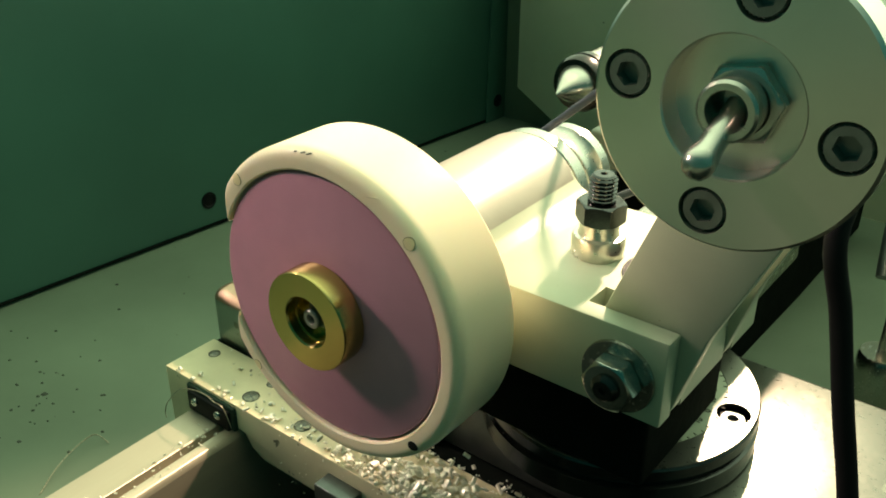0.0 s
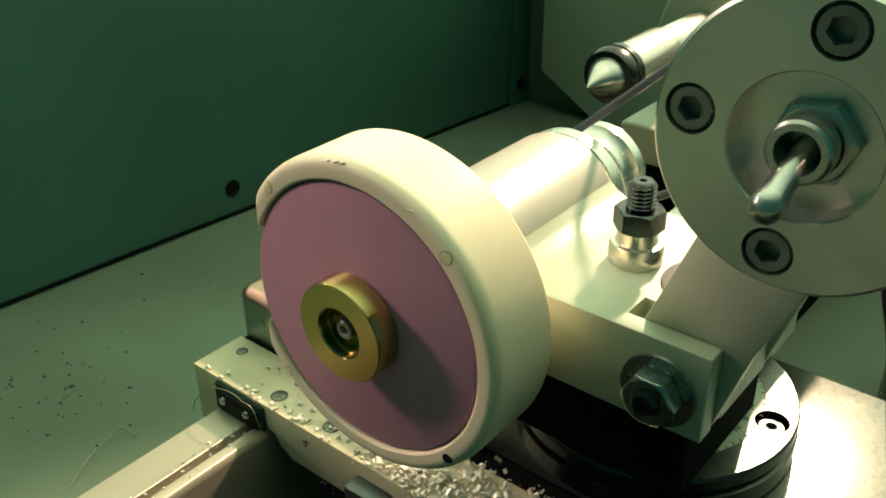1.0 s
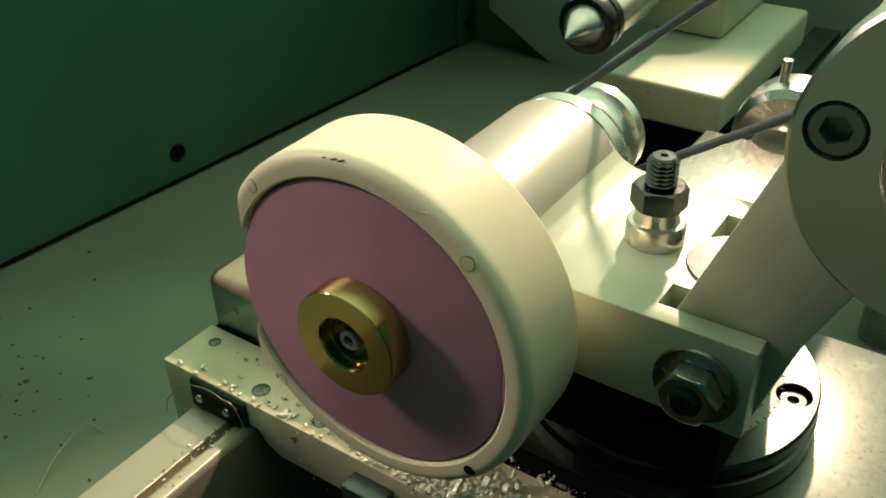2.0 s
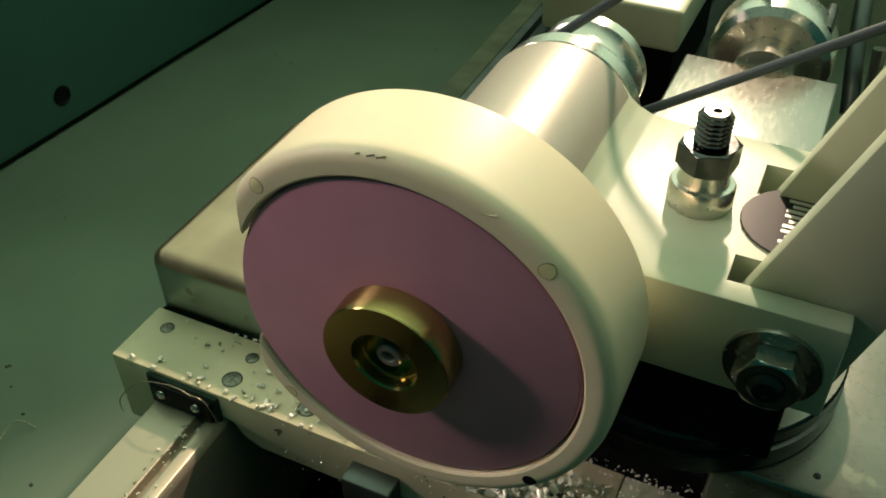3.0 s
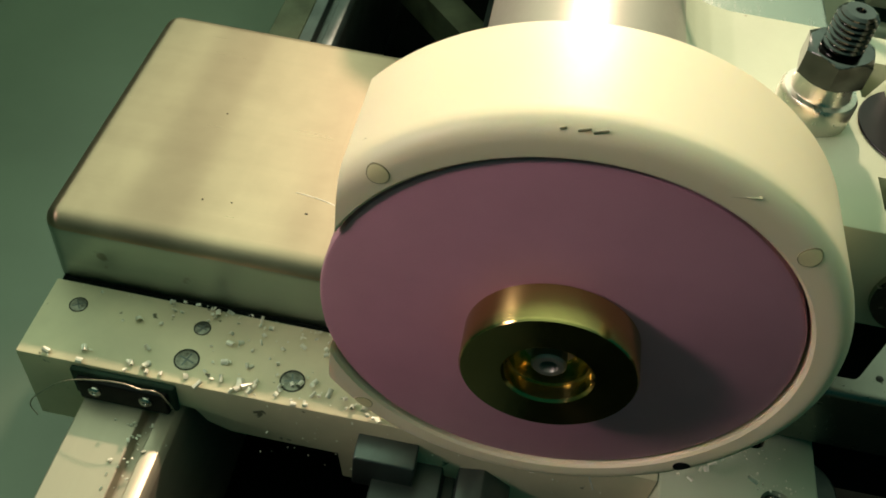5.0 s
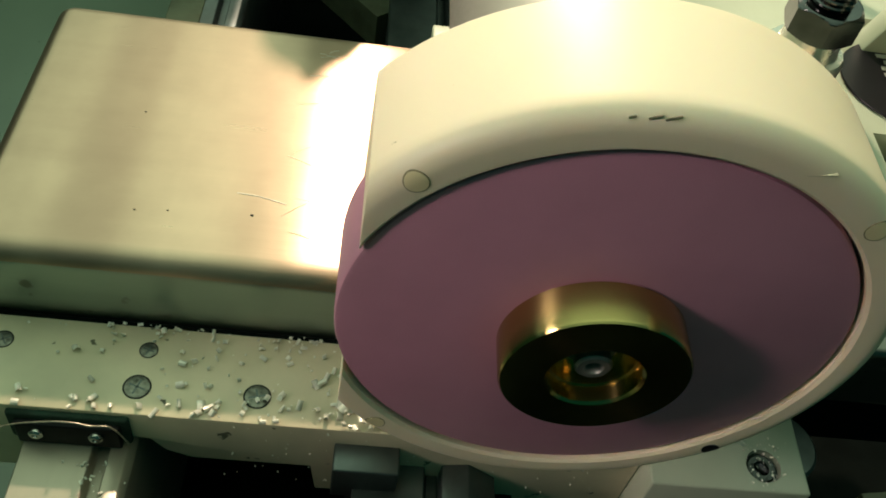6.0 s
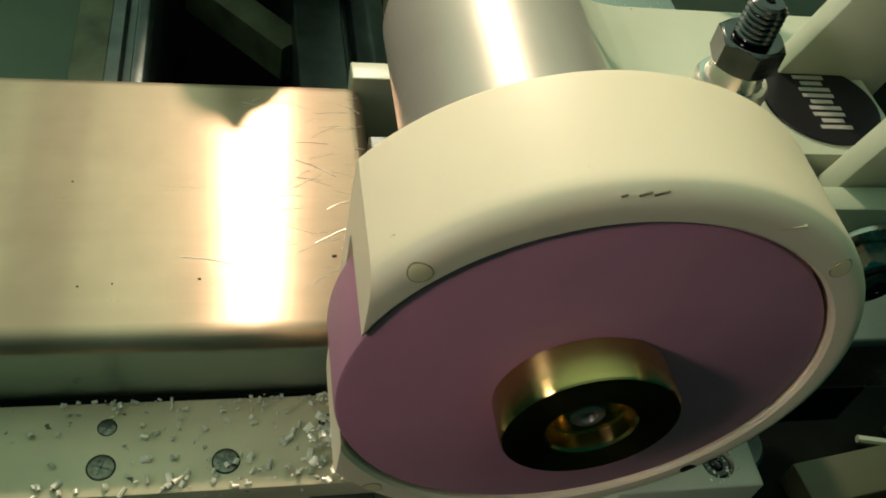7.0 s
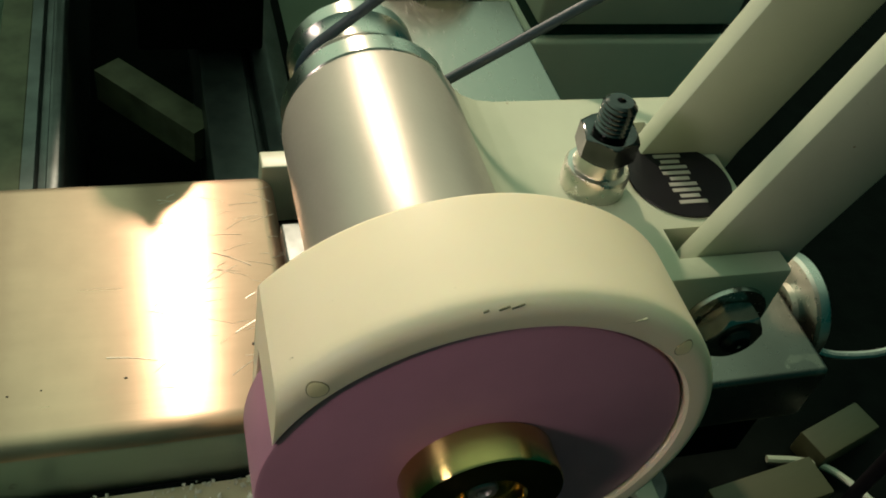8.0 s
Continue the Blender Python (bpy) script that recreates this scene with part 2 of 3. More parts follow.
def nut(flats, a0, a1, axis, at, spin=0.0, bore=0.0):
    """A hexagon nut with conical chamfers at both ends, and a bore."""
    bm = bmesh.new()
    m = AXES[axis]
    segs, c = 48, flats / math.sqrt(3)
    low = flats * 0.475
    ch = (c - low) / 1.9
    rings = []
    for h, up in [(a0 + ch * f, f) for f in (0, 0.25, 0.5, 0.75, 1)] + [(a1 - ch * f, f) for f in (1, 0.75, 0.5, 0.25, 0)]:
        ring = []
        for i in range(segs):
            a = 2 * math.pi * i / segs
            k = a % (math.pi / 3) - math.pi / 6
            r = min(flats / 2 / math.cos(k), low + (c - low) * up)
            b = a + radians(spin)
            ring.append(bm.verts.new(m @ Vector((r * math.cos(b), r * math.sin(b), h)) + Vector(at)))
        rings.append(ring)
    if bore:
        for h in (a1, a0):
            rings.append([bm.verts.new(m @ Vector((bore * math.cos(2 * math.pi * i / segs + radians(spin)), bore * math.sin(2 * math.pi * i / segs + radians(spin)), h)) + Vector(at)) for i in range(segs)])
        rings.append(rings[0])
    for a, b in zip(rings, rings[1:]):
        for i in range(segs):
            j = (i + 1) % segs
            bm.faces.new((a[i], a[j], b[j], b[i]))
    if not bore:
        bm.faces.new(rings[0])
        bm.faces.new(rings[-1][::-1])
    return bm


def thread(radius, a0, a1, pitch, axis, at, segs=40):
    """A threaded rod end with a rounded tip."""
    prof = [(0, a0)]
    h = a0
    while h < a1 - pitch:
        prof += [(radius * 0.86, h), (radius, h + pitch * 0.4), (radius, h + pitch * 0.6), (radius * 0.86, h + pitch)]
        h += pitch
    prof += [(radius * 0.86, a1 - 0.0006), (radius * 0.7, a1), (radius * 0.25, a1), (radius * 0.18, a1 - 0.001), (0, a1 - 0.001)]
    return turn(prof, axis, at, segs)


def cable(points, radius, segs=12, steps=8):
    """A round cord along a smooth line through the points."""
    pts = [Vector(p) for p in points]
    line = []
    for i in range(len(pts) - 1):
        p0, p1, p2, p3 = pts[max(i - 1, 0)], pts[i], pts[i + 1], pts[min(i + 2, len(pts) - 1)]
        for s in range(steps):
            t = s / steps
            line.append(0.5 * ((2 * p1) + (p2 - p0) * t + (2 * p0 - 5 * p1 + 4 * p2 - p3) * t * t + (3 * p1 - p0 - 3 * p2 + p3) * t ** 3))
    line.append(pts[-1])
    bm = bmesh.new()
    rings = []
    up = Vector((0.13, 0.21, 0.97))
    for i, p in enumerate(line):
        d = (line[min(i + 1, len(line) - 1)] - line[max(i - 1, 0)]).normalized()
        a = d.cross(up).normalized()
        b = d.cross(a)
        rings.append([bm.verts.new(p + radius * (math.cos(2 * math.pi * k / segs) * a + math.sin(2 * math.pi * k / segs) * b)) for k in range(segs)])
    for r0, r1 in zip(rings, rings[1:]):
        for k in range(segs):
            bm.faces.new((r0[k], r0[(k + 1) % segs], r1[(k + 1) % segs], r1[k]))
    bm.faces.new(rings[0])
    bm.faces.new(rings[-1][::-1])
    return bm


def cut(ob, cutters):
    """Takes the cutters' volumes out of a mesh."""
    tools = []
    for bm in cutters:
        me = bpy.data.meshes.new("cutter")
        bmesh.ops.recalc_face_normals(bm, faces=bm.faces)
        bm.to_mesh(me)
        bm.free()
        tool = new("cutter", me)
        tools.append(tool)
        mod = ob.modifiers.new("cut", "BOOLEAN")
        mod.operation, mod.solver, mod.object = "DIFFERENCE", "EXACT", tool
    bpy.context.view_layer.update()
    me = bpy.data.meshes.new_from_object(ob.evaluated_get(bpy.context.evaluated_depsgraph_get()))
    ob.modifiers.clear()
    ob.data = me
    me.set_sharp_from_angle(angle=radians(35))
    for tool in tools:
        bpy.data.objects.remove(tool)
    return ob


# ---- spindle: stone, brass nut, pulley ----
CX, CZ = -0.041, 0.1995


def build_wheel():
    g = thing("grinding_wheel", "pink abrasive grinding wheel held by a turned brass nut", "grinding wheel", (CX, 0, CZ))
    part("stone", turn([(0, 0.0008), (0.0478, 0.0008), (0.0487, 0.0012), (0.049, 0.002), (0.049, 0.0205), (0.0483, 0.0212), (0, 0.0212)], "y", segs=128), STONE, g)
    n = part("nut", turn([(0.0176, 0.0006), (0.0180, 0.0002), (0.0180, -0.0080), (0.0176, -0.0086), (0.0094, -0.0086), (0.0088, -0.0081), (0.0088, -0.0048), (0.0082, -0.0046), (0.0082, -0.0012), (0.0055, -0.0010), (0.0055, 0.0006)], "y", segs=96), BRASS, g, "turned brass nut")
    part("spindle_end", turn([(0, 0.0), (0.0054, 0.0), (0.0054, -0.0015), (0.0036, -0.0019), (0.0036, -0.0058), (0.0031, -0.0063), (0.0019, -0.0063), (0.0016, -0.0058), (0.0016, -0.003), (0, -0.003)], "y", segs=40), SCREWSTEEL, n, "small grey steel spindle end")
    return g


WHEEL = build_wheel()


def build_pulley():
    g = thing("spindle_pulley", "stepped bright aluminium pulley at the spindle end", "pulley", (CX, 0, CZ))
    part("collar", turn([(0, 0.1225), (0.0255, 0.1225), (0.0265, 0.1235), (0.0265, 0.1300), (0.0250, 0.1310), (0.0240, 0.1330), (0, 0.1330)], "y", segs=80), TURNED, g, "wide bright collar")
    part("hub", turn([(0, 0.1583), (0.0080, 0.1583), (0.0075, 0.1640), (0, 0.1640)], "y", segs=40), STEEL, g)
    part("rim", turn([(0, 0.1331), (0.0228, 0.1331), (0.0228, 0.1342), (0.0218, 0.1346), (0.0218, 0.1362), (0.0226, 0.1368), (0.0212, 0.1395), (0.0182, 0.1420), (0.0178, 0.1448), (0.0182, 0.1476), (0.0200, 0.1505), (0.0211, 0.1515), (0.0211, 0.1570), (0.0198, 0.1585), (0, 0.1585)], "y", segs=80), TURNED, g, "grooved pulley rim")
    return g


PULLEY = build_pulley()


# ---- guard ----
def build_guard():
    R = 0.0575
    prof = [(0.0497, 0.0006), (0.0504, 0.0), *[(R - 0.0048 + 0.0048 * t, 0.0052 * (1 - (1 - t ** 2.5) ** 0.4)) for t in (0.0, 0.2, 0.35, 0.5, 0.62, 0.74, 0.84, 0.92, 0.97, 1.0)], (R, 0.0285), (R - 0.0008, 0.0296), (R - 0.002, 0.030), (0.016, 0.030), (0.016, 0.0245), (0.0497, 0.0245)]
    bm = turn(prof, "y", (0, 0, 0), 144)
    bmesh.ops.bisect_plane(bm, geom=bm.verts[:] + bm.edges[:] + bm.faces[:], plane_co=(-0.0460, 0, 0), plane_no=(-1, 0, 0.018), clear_outer=True)
    bmesh.ops.holes_fill(bm, edges=[e for e in bm.edges if e.is_boundary], sides=0)
    g = part("wheel_guard", bm, PLASTIC)
    g.location = (CX, 0, CZ)
    tagged(g, "ivory plastic wheel guard, open at one side, lightly marked", "wheel guard")
    for i, (sx, sz) in enumerate(((-1, 1), (1, 1), (-1, -1), (1, -1))):
        x, z = sx * 0.0380, sz * 0.0379
        dark = (sx, sz) == (1, -1)
        rr = 0.0020

        def skin(bm, lift):
            # lays a disc on the rounded rim
            for v in bm.verts:
                q = min(1.0, max(0.0, (math.hypot(v.co.x, v.co.z) - R + 0.0048) / 0.0048))
                v.co.y = (0.0052 * (1 - (1 - q ** 2.5) ** 0.4) - lift) if v.co.y < 0.001 else 0.003
            return bm

        bm = turn([(0, 0.002), (rr, 0.002)] + [(rr * k, -0.0001) for k in (1.0, 0.8, 0.6, 0.4, 0.2)] + [(0, -0.0001)], "y", (x, 0, z), 28)
        # the empty hole is not cut: a black disc paints its darkness
        part("pin", skin(bm, 0.00016), RUBBER if dark else PINS, g, "black disc for the dark of an empty pin hole" if dark else "yellowed plastic pin")
        if not dark:
            part("pin_seam", skin(turn([(rr, 0.002), (rr + 0.0002, 0.002), (rr + 0.0002, -0.0001), (rr, -0.0001)], "y", (x, 0, z), 28), 0.00012), SEAM, g)
    for k, (a, w) in enumerate(((98.8, 0.0012), (95.3, 0.0022), (92.6, 0.0026))):
        c = Vector((0.0560 * math.cos(radians(a)), 0.00085, 0.0560 * math.sin(radians(a))))
        bm = box(-w / 2, w / 2, -0.0003, 0.0003, -0.00020, 0.00020, 0.00015, 2)
        bmesh.ops.transform(bm, matrix=Matrix.Translation(c) @ pose(0, 0, 0, -34, -24, 0), verts=bm.verts)
        part("ink_mark", bm, MARK, g, "dark rubbed mark")
    c = Vector((0.0539 * math.cos(radians(64.5)), 0.0003, 0.0539 * math.sin(radians(64.5))))
    bm = box(-0.0026, 0.0026, -0.0003, 0.0006, -0.00022, 0.00022, 0.00018, 2)
    bmesh.ops.transform(bm, matrix=Matrix.Translation(c) @ pose(0, 0, 0, 0, -8, 0), verts=bm.verts)
    part("scratch", bm, SADDLE, g, "brown scratch")
    return g


build_guard()


# ---- spindle housing with its clamp block ----
def build_housing():
    g = thing("spindle_housing", "cream painted spindle housing with a square clamp block", "spindle housing", (0, 0, 0))
    part("tube", turn([(0, 0.0305), (0.0276, 0.0305), (0.0276, 0.1195), (0.0270, 0.1215), (0.0258, 0.1222), (0, 0.1222)], "y", (CX, 0, CZ), 96), TUBE, g)
    # the block's outline across the spindle, with a rounded fillet up to the tube
    out = [(-0.052, 0.175), (0.0635, 0.175), (0.0635, 0.207)]
    out += [(-0.002, 0.207), (-0.0085, 0.2078), (-0.0135, 0.2100), (-0.0170, 0.2130), (-0.0192, 0.2163), (-0.0260, 0.2150), (-0.041, 0.2160), (-0.060, 0.200)]
    b = part("clamp_block", prism(out, "y", 0.0425, 0.1215, 0.0008), CREAM, g)
    cut(b, [box(0.0310, 0.0455, 0.0500, 0.0615, 0.170, 0.23), box(0.0455, 0.08, 0.0500, 0.0580, 0.170, 0.23), box(0.0310, 0.0455, 0.0920, 0.1085, 0.170, 0.23), box(0.0455, 0.08, 0.0920, 0.1000, 0.170, 0.23)])
    badge = part("badge", turn([(0, 0.2072), (0.0163, 0.2072), (0.0165, 0.2075), (0.0163, 0.2078), (0, 0.2078)], "z", (0.0450, 0.0810, 0), 64), BADGE, g, "round black badge with silver bars")
    for k in range(9):
        dy, lx = -0.0100 + 0.0025 * k, (0.0092, 0.0064, 0.0092)[k % 3]
        part("bar", box(0.0450 - lx / 2, 0.0450 + lx / 2, 0.0802 + dy, 0.0816 + dy, 0.2077, 0.2080), SILVER, badge)
    return g


build_housing()


def build_stud():
    g = thing("tool_post_stud", "threaded steel stud with a dark hexagon nut on a bright collar", "stud", (0.0162, 0.0815, 0.207))
    part("collar", turn([(0, 0), (0.0094, 0), (0.0096, 0.0005), (0.0096, 0.0065), (0.0090, 0.0075), (0.0076, 0.0078), (0.0072, 0.0085), (0.0070, 0.0125), (0, 0.0125)], "z", segs=56), TURNED, g, "bright turned collar")
    part("nut", nut(0.0156, 0.0125, 0.0205, "z", (0, 0, 0), 20, 0.0045), NUTSTEEL, g, "dark hexagon nut", 14)
    part("thread", thread(0.0050, 0.001, 0.0305, 0.0015, "z", (0, 0, 0)), NUTSTEEL, g, "dark threaded rod end")
    return g


build_stud()


def build_bolt():
    g = thing("clamp_bolt", "steel clamp bolt with hexagon nut and round washer", "bolt", (0.0480, 0.0425, 0.1893))
    part("washer", turn([(0.005, 0), (0.0126, 0), (0.0130, -0.0006), (0.0127, -0.0018), (0.005, -0.0018)], "y", segs=56), GROUND, g, "round steel washer")
    part("nut", nut(0.0162, -0.0090, -0.0018, "y", (0, 0, 0), 0, 0.0046), BRIGHTNUT, g, "bright hexagon nut", 14)
    rod = part("thread", thread(0.0048, 0.0, 0.0112, 0.0015, "y", (0, 0, 0)), BLACKSTEEL, g, "dark threaded end")
    rod.matrix_local = pose(0, 0, 0, 180, 0, 0)
    return g


build_bolt()


# ---- motor on its two slanting arms ----
MX, MZ = 0.1025, 0.314


def build_motor():
    g = thing("grinder_motor", "grinder motor with a turned aluminium end plate and toggle switch", "motor", (0, 0, 0))
    plate = part("end_plate", turn([(0, -0.0385), (0.0119, -0.0385), (0.0119, -0.0437), (0.0122, -0.0440), (0.0240, -0.0440), (0.0246, -0.0434), (0.0246, -0.0360), (0, -0.0360)], "y", (MX, 0, MZ), 128), FACED, g, "turned aluminium end plate with a round recess")
    part("body", turn([(0, -0.0360), (0.0236, -0.0360), (0.0236, 0.130), (0.022, 0.132), (0, 0.132)], "y", (MX, 0, MZ), 64), CREAM, g)
    spots = [(MX + 0.0186 * math.cos(radians(a)), MZ + 0.0186 * math.sin(radians(a))) for a in (173, 83, -7, -97)]
    cut(plate, [turn([(0, -0.0400), (0.0041, -0.0400), (0.0041, -0.0430), (0.0044, -0.0445), (0, -0.0445)], "y", (x, 0, z), 40) for x, z in spots])
    # the turned marks run round the plate's own centre
    plate.data.transform(Matrix.Translation((-MX, 0, -MZ)))
    plate.location = (MX, 0, MZ)
    for x, z in spots:
        head = turn([(0, -0.0400), (0.0039, -0.0400), (0.0039, -0.0433), (0.0035, -0.0438), (0, -0.0438)], "y", (x, 0, z), 60)
        for v in head.verts:
            # knurled rim
            d = Vector((v.co.x - x, v.co.z - z))
            if 0.0038 < d.length < 0.0040 and round(math.atan2(d.y, d.x) / (2 * math.pi) * 60) % 2:
                v.co.x, v.co.z = x + d.x * 0.93, z + d.y * 0.93
        cut(part("cap_screw", head, SCREWSTEEL, g, "dark hexagon socket cap screw"), [prism([(x + u, z + v) for u, v in hexagon(0.0040, 15)], "y", -0.0450, -0.0412)])
    sw = part("toggle_switch", nut(0.0125, -0.0415, -0.0385, "y", (MX + 0.0005, 0, MZ), 10, 0.0050), STEEL, g, "chromed toggle switch with a hexagon nut", 14)
    part("bushing", turn([(0.0034, -0.0385), (0.0052, -0.0385), (0.0052, -0.0455), (0.0047, -0.0460), (0.0036, -0.0460), (0.0034, -0.0445)], "y", (MX, 0, MZ), 48), STEEL, sw)
    tip = turn([(0, 0), (0.0019, 0), (0.0021, 0.004), (0.0023, 0.0090), (0.0026, 0.0104), (0.0028, 0.0118), (0.0026, 0.0132), (0.0019, 0.0143), (0.0009, 0.0148), (0, 0.0149)], "z", segs=32)
    lever = part("lever", tip, STEEL, sw, "polished toggle lever")
    d = Vector((-0.14, -0.72, -0.62)).normalized()
    lever.matrix_local = Matrix.Translation((MX, -0.0405, MZ)) @ d.to_track_quat("Z", "Y").to_matrix().to_4x4()
    part("pulley", turn([(0, 0.132), (0.026, 0.134), (0.033, 0.1395), (0.0305, 0.1448), (0.033, 0.150), (0.026, 0.155), (0, 0.156)], "y", (MX, 0, MZ), 72), TURNED, g, "grooved drive pulley")
    for y0 in (0.0505, 0.0925):
        out = [(0.0335, 0.1985), (0.0335, 0.1765), (0.0632, 0.1765), (0.0722, 0.2075), (0.1180, 0.3125), (0.1085, 0.3400), (0.0870, 0.3370)]
        part("arm", prism(out, "y", y0, y0 + 0.0068, 0.0006), CREAM, g, "flat slanting cream painted arm")
    return g


build_motor()


def build_belt():
    # a round cord over both pulleys
    a, b = Vector((CX, CZ)), Vector((MX, MZ))
    rs, rm = 0.0190, 0.0318
    d = (b - a).normalized()
    base = math.atan2(d.y, d.x)
    off = math.acos((rs - rm) / (b - a).length)
    pts = []
    for i in range(25):
        t = base + off + (2 * math.pi - 2 * off) * i / 24
        pts.append((a.x + rs * math.cos(t), 0.1448, a.y + rs * math.sin(t)))
    for i in range(25):
        t = base - off + 2 * off * i / 24
        pts.append((b.x + rm * math.cos(t), 0.1448, b.y + rm * math.sin(t)))
    pts.append(pts[0])
    return tagged(part("drive_belt", cable(pts, 0.0018, 12, 2), BELT), "round dark grey drive belt over both pulleys", "belt")


build_belt()
tagged(part("power_cable", cable([(0.118, 0.07, 0.292), (0.1100, 0.035, 0.2830), (0.1080, 0.02, 0.268), (0.1128, 0.02, 0.2477), (0.1181, 0.02, 0.2238), (0.1243, 0.02, 0.1983), (0.134, 0.022, 0.15), (0.15, 0.03, 0.05), (0.19, 0.05, -0.057)], 0.0027), RUBBER), "thick black rubber power cable hanging from the motor", "cable")


# ---- compound slide, swivel base, cross slide, saddle ----
def build_compound():
    g = thing("compound_slide", "ground steel compound slide with a graduated swivel base", "slide", (0, 0, 0))
    # box and foot keep the shade under the block in their black colour
    part("post_base", box(-0.030, 0.0555, 0.0530, 0.1180, 0.1378, 0.1745, 0.002), NEARBLACK, g, "post base, near-black for the shade under the block")
    part("slide_foot", box(-0.012, 0.038, 0.060, 0.200, 0.1460, 0.1500), NEARBLACK, g)
    part("slide_body", box(-0.0195, 0.0455, 0.119, 0.2330, 0.1495, 0.1735, 0.0012), GROUND, g)
    # dark steel blackened for shaded sides; the lit top is a lighter ring
    swivel = part("swivel_base", turn([(0, 0.1200), (0.0560, 0.1200), (0.0565, 0.1206), (0.0565, 0.1285), (0.0545, 0.1292), (0.0545, 0.1310), (0.0560, 0.1318), (0.0560, 0.1360), (0.0553, 0.1368), (0.0320, 0.1370), (0.0310, 0.1460), (0, 0.1490)], "z", (0.0180, 0.108, 0), 112), BLACKSTEEL, g, "round dark swivel base")
    flange = part("flange_face", turn([(0.0434, 0.1366), (0.0552, 0.1366), (0.0552, 0.1374), (0.0434, 0.1374)], "z", (0.0180, 0.108, 0), 112), STAINED, g, "flange face in lighter steel for the light on it")
    ring = part("scale_ring", turn([(0.0315, 0.1368), (0.0432, 0.1368), (0.0432, 0.1372), (0.0315, 0.1372)], "z", (0.0180, 0.108, 0), 112), CREAM, g, "graduated scale ring")
    for k in range(37):
        a = radians(-90 + 5 * k)
        lng = 0.004 if k % 2 == 0 else 0.0025
        bm = box(0.0430 - lng * 0.35, 0.0430, -0.00018, 0.00018, 0.1371, 0.1374)
        bmesh.ops.transform(bm, matrix=Matrix.Translation((0.0180, 0.108, 0)) @ Matrix.Rotation(a, 4, "Z"), verts=bm.verts)
        part("graduation", bm, INK, ring)
    for k, word in ((-57, "50"), (-45, "40"), (-33, "30"), (-21, "20"), (-9, "10"), (3, "0"), (15, "10"), (27, "20"), (39, "30"), (51, "40")):
        cu = bpy.data.curves.new("numeral", "FONT")
        cu.body, cu.size, cu.align_x, cu.extrude = word, 0.0036, "CENTER", 0.00008
        ob = new("numeral", cu)
        me = bpy.data.meshes.new_from_object(ob.evaluated_get(bpy.context.evaluated_depsgraph_get()))
        bpy.data.objects.remove(ob)
        me.materials.clear()
        me.materials.append(INK)
        t = new("numeral", me)
        t.parent = ring
        a = radians(k)
        t.matrix_local = Matrix.Translation((0.0180 + 0.0388 * math.cos(a), 0.108 + 0.0388 * math.sin(a), 0.1373)) @ Matrix.Rotation(a + math.pi / 2, 4, "Z")
    for a in (8, 188):
        x, y = 0.0180 + 0.0468 * math.cos(radians(a)), 0.108 + 0.0468 * math.sin(radians(a))
        for ob in (swivel, flange, ring):
            cut(ob, [turn([(0, 0.1300), (0.0066, 0.1300), (0.0066, 0.1400), (0, 0.1400)], "z", (x, y, 0), 36)])
        part("clamp_screw", turn([(0, 0.1290), (0.0050, 0.1290), (0.0050, 0.1345), (0.0046, 0.1350), (0.0022, 0.1350), (0.0020, 0.1330), (0, 0.1330)], "z", (x, y, 0), 36), DARKSTEEL, g, "dark recessed clamp screw")
    # feed dial and its boss at the far end
    part("boss", turn([(0, 0.233), (0.0135, 0.233), (0.0135, 0.249), (0, 0.249)], "y", (0.014, 0, 0.168), 48), STEEL, g)
    d = part("feed_dial", turn([(0, 0.247), (0.023, 0.247), (0.0265, 0.2500), (0.0275, 0.2540), (0.0275, 0.2680), (0.0255, 0.2710), (0, 0.2710)], "y", (0.014, 0, 0.168), 80), TURNED, g, "round bright feed dial")
    part("dial_handle", turn([(0, 0), (0.0028, 0), (0.0034, 0.010), (0.0030, 0.024), (0, 0.025)], "y", (0.034, 0.256, 0.184), 24), BLACKSTEEL, d, "dark crank handle")
    part("crank_knob", turn([(0, 0), (0.0022, 0), (0.0022, 0.012), (0, 0.0122)], "z", (0.006, 0.258, 0.193), 20), STEEL, d)
    return g


build_compound()


def build_cross_slide():
    g = thing("cross_slide", "flat ground steel cross slide carrying the swivel base", "slide", (0, 0, 0))
    b = part("table", box(0.040, 0.1368, 0.0618, 0.1815, 0.0890, 0.1195, 0.0025), STAINED, g)
    part("way", box(-0.061, 0.040, 0.080, 0.160, 0.0862, 0.1190, 0.001), DARKSTEEL, g, "dark oiled slide way")
    part("oil_hole", turn([(0, 0.1185), (0.0012, 0.1185), (0.0012, 0.1198), (0.0006, 0.1200), (0, 0.1200)], "z", (0.0725, 0.0705, 0), 20), INK, b)
    # blackened for the shade below the table
    part("dovetail", box(0.042, 0.130, 0.075, 0.165, 0.060, 0.0890), NEARBLACK, g, "dark shaded underside")
    return g


build_cross_slide()


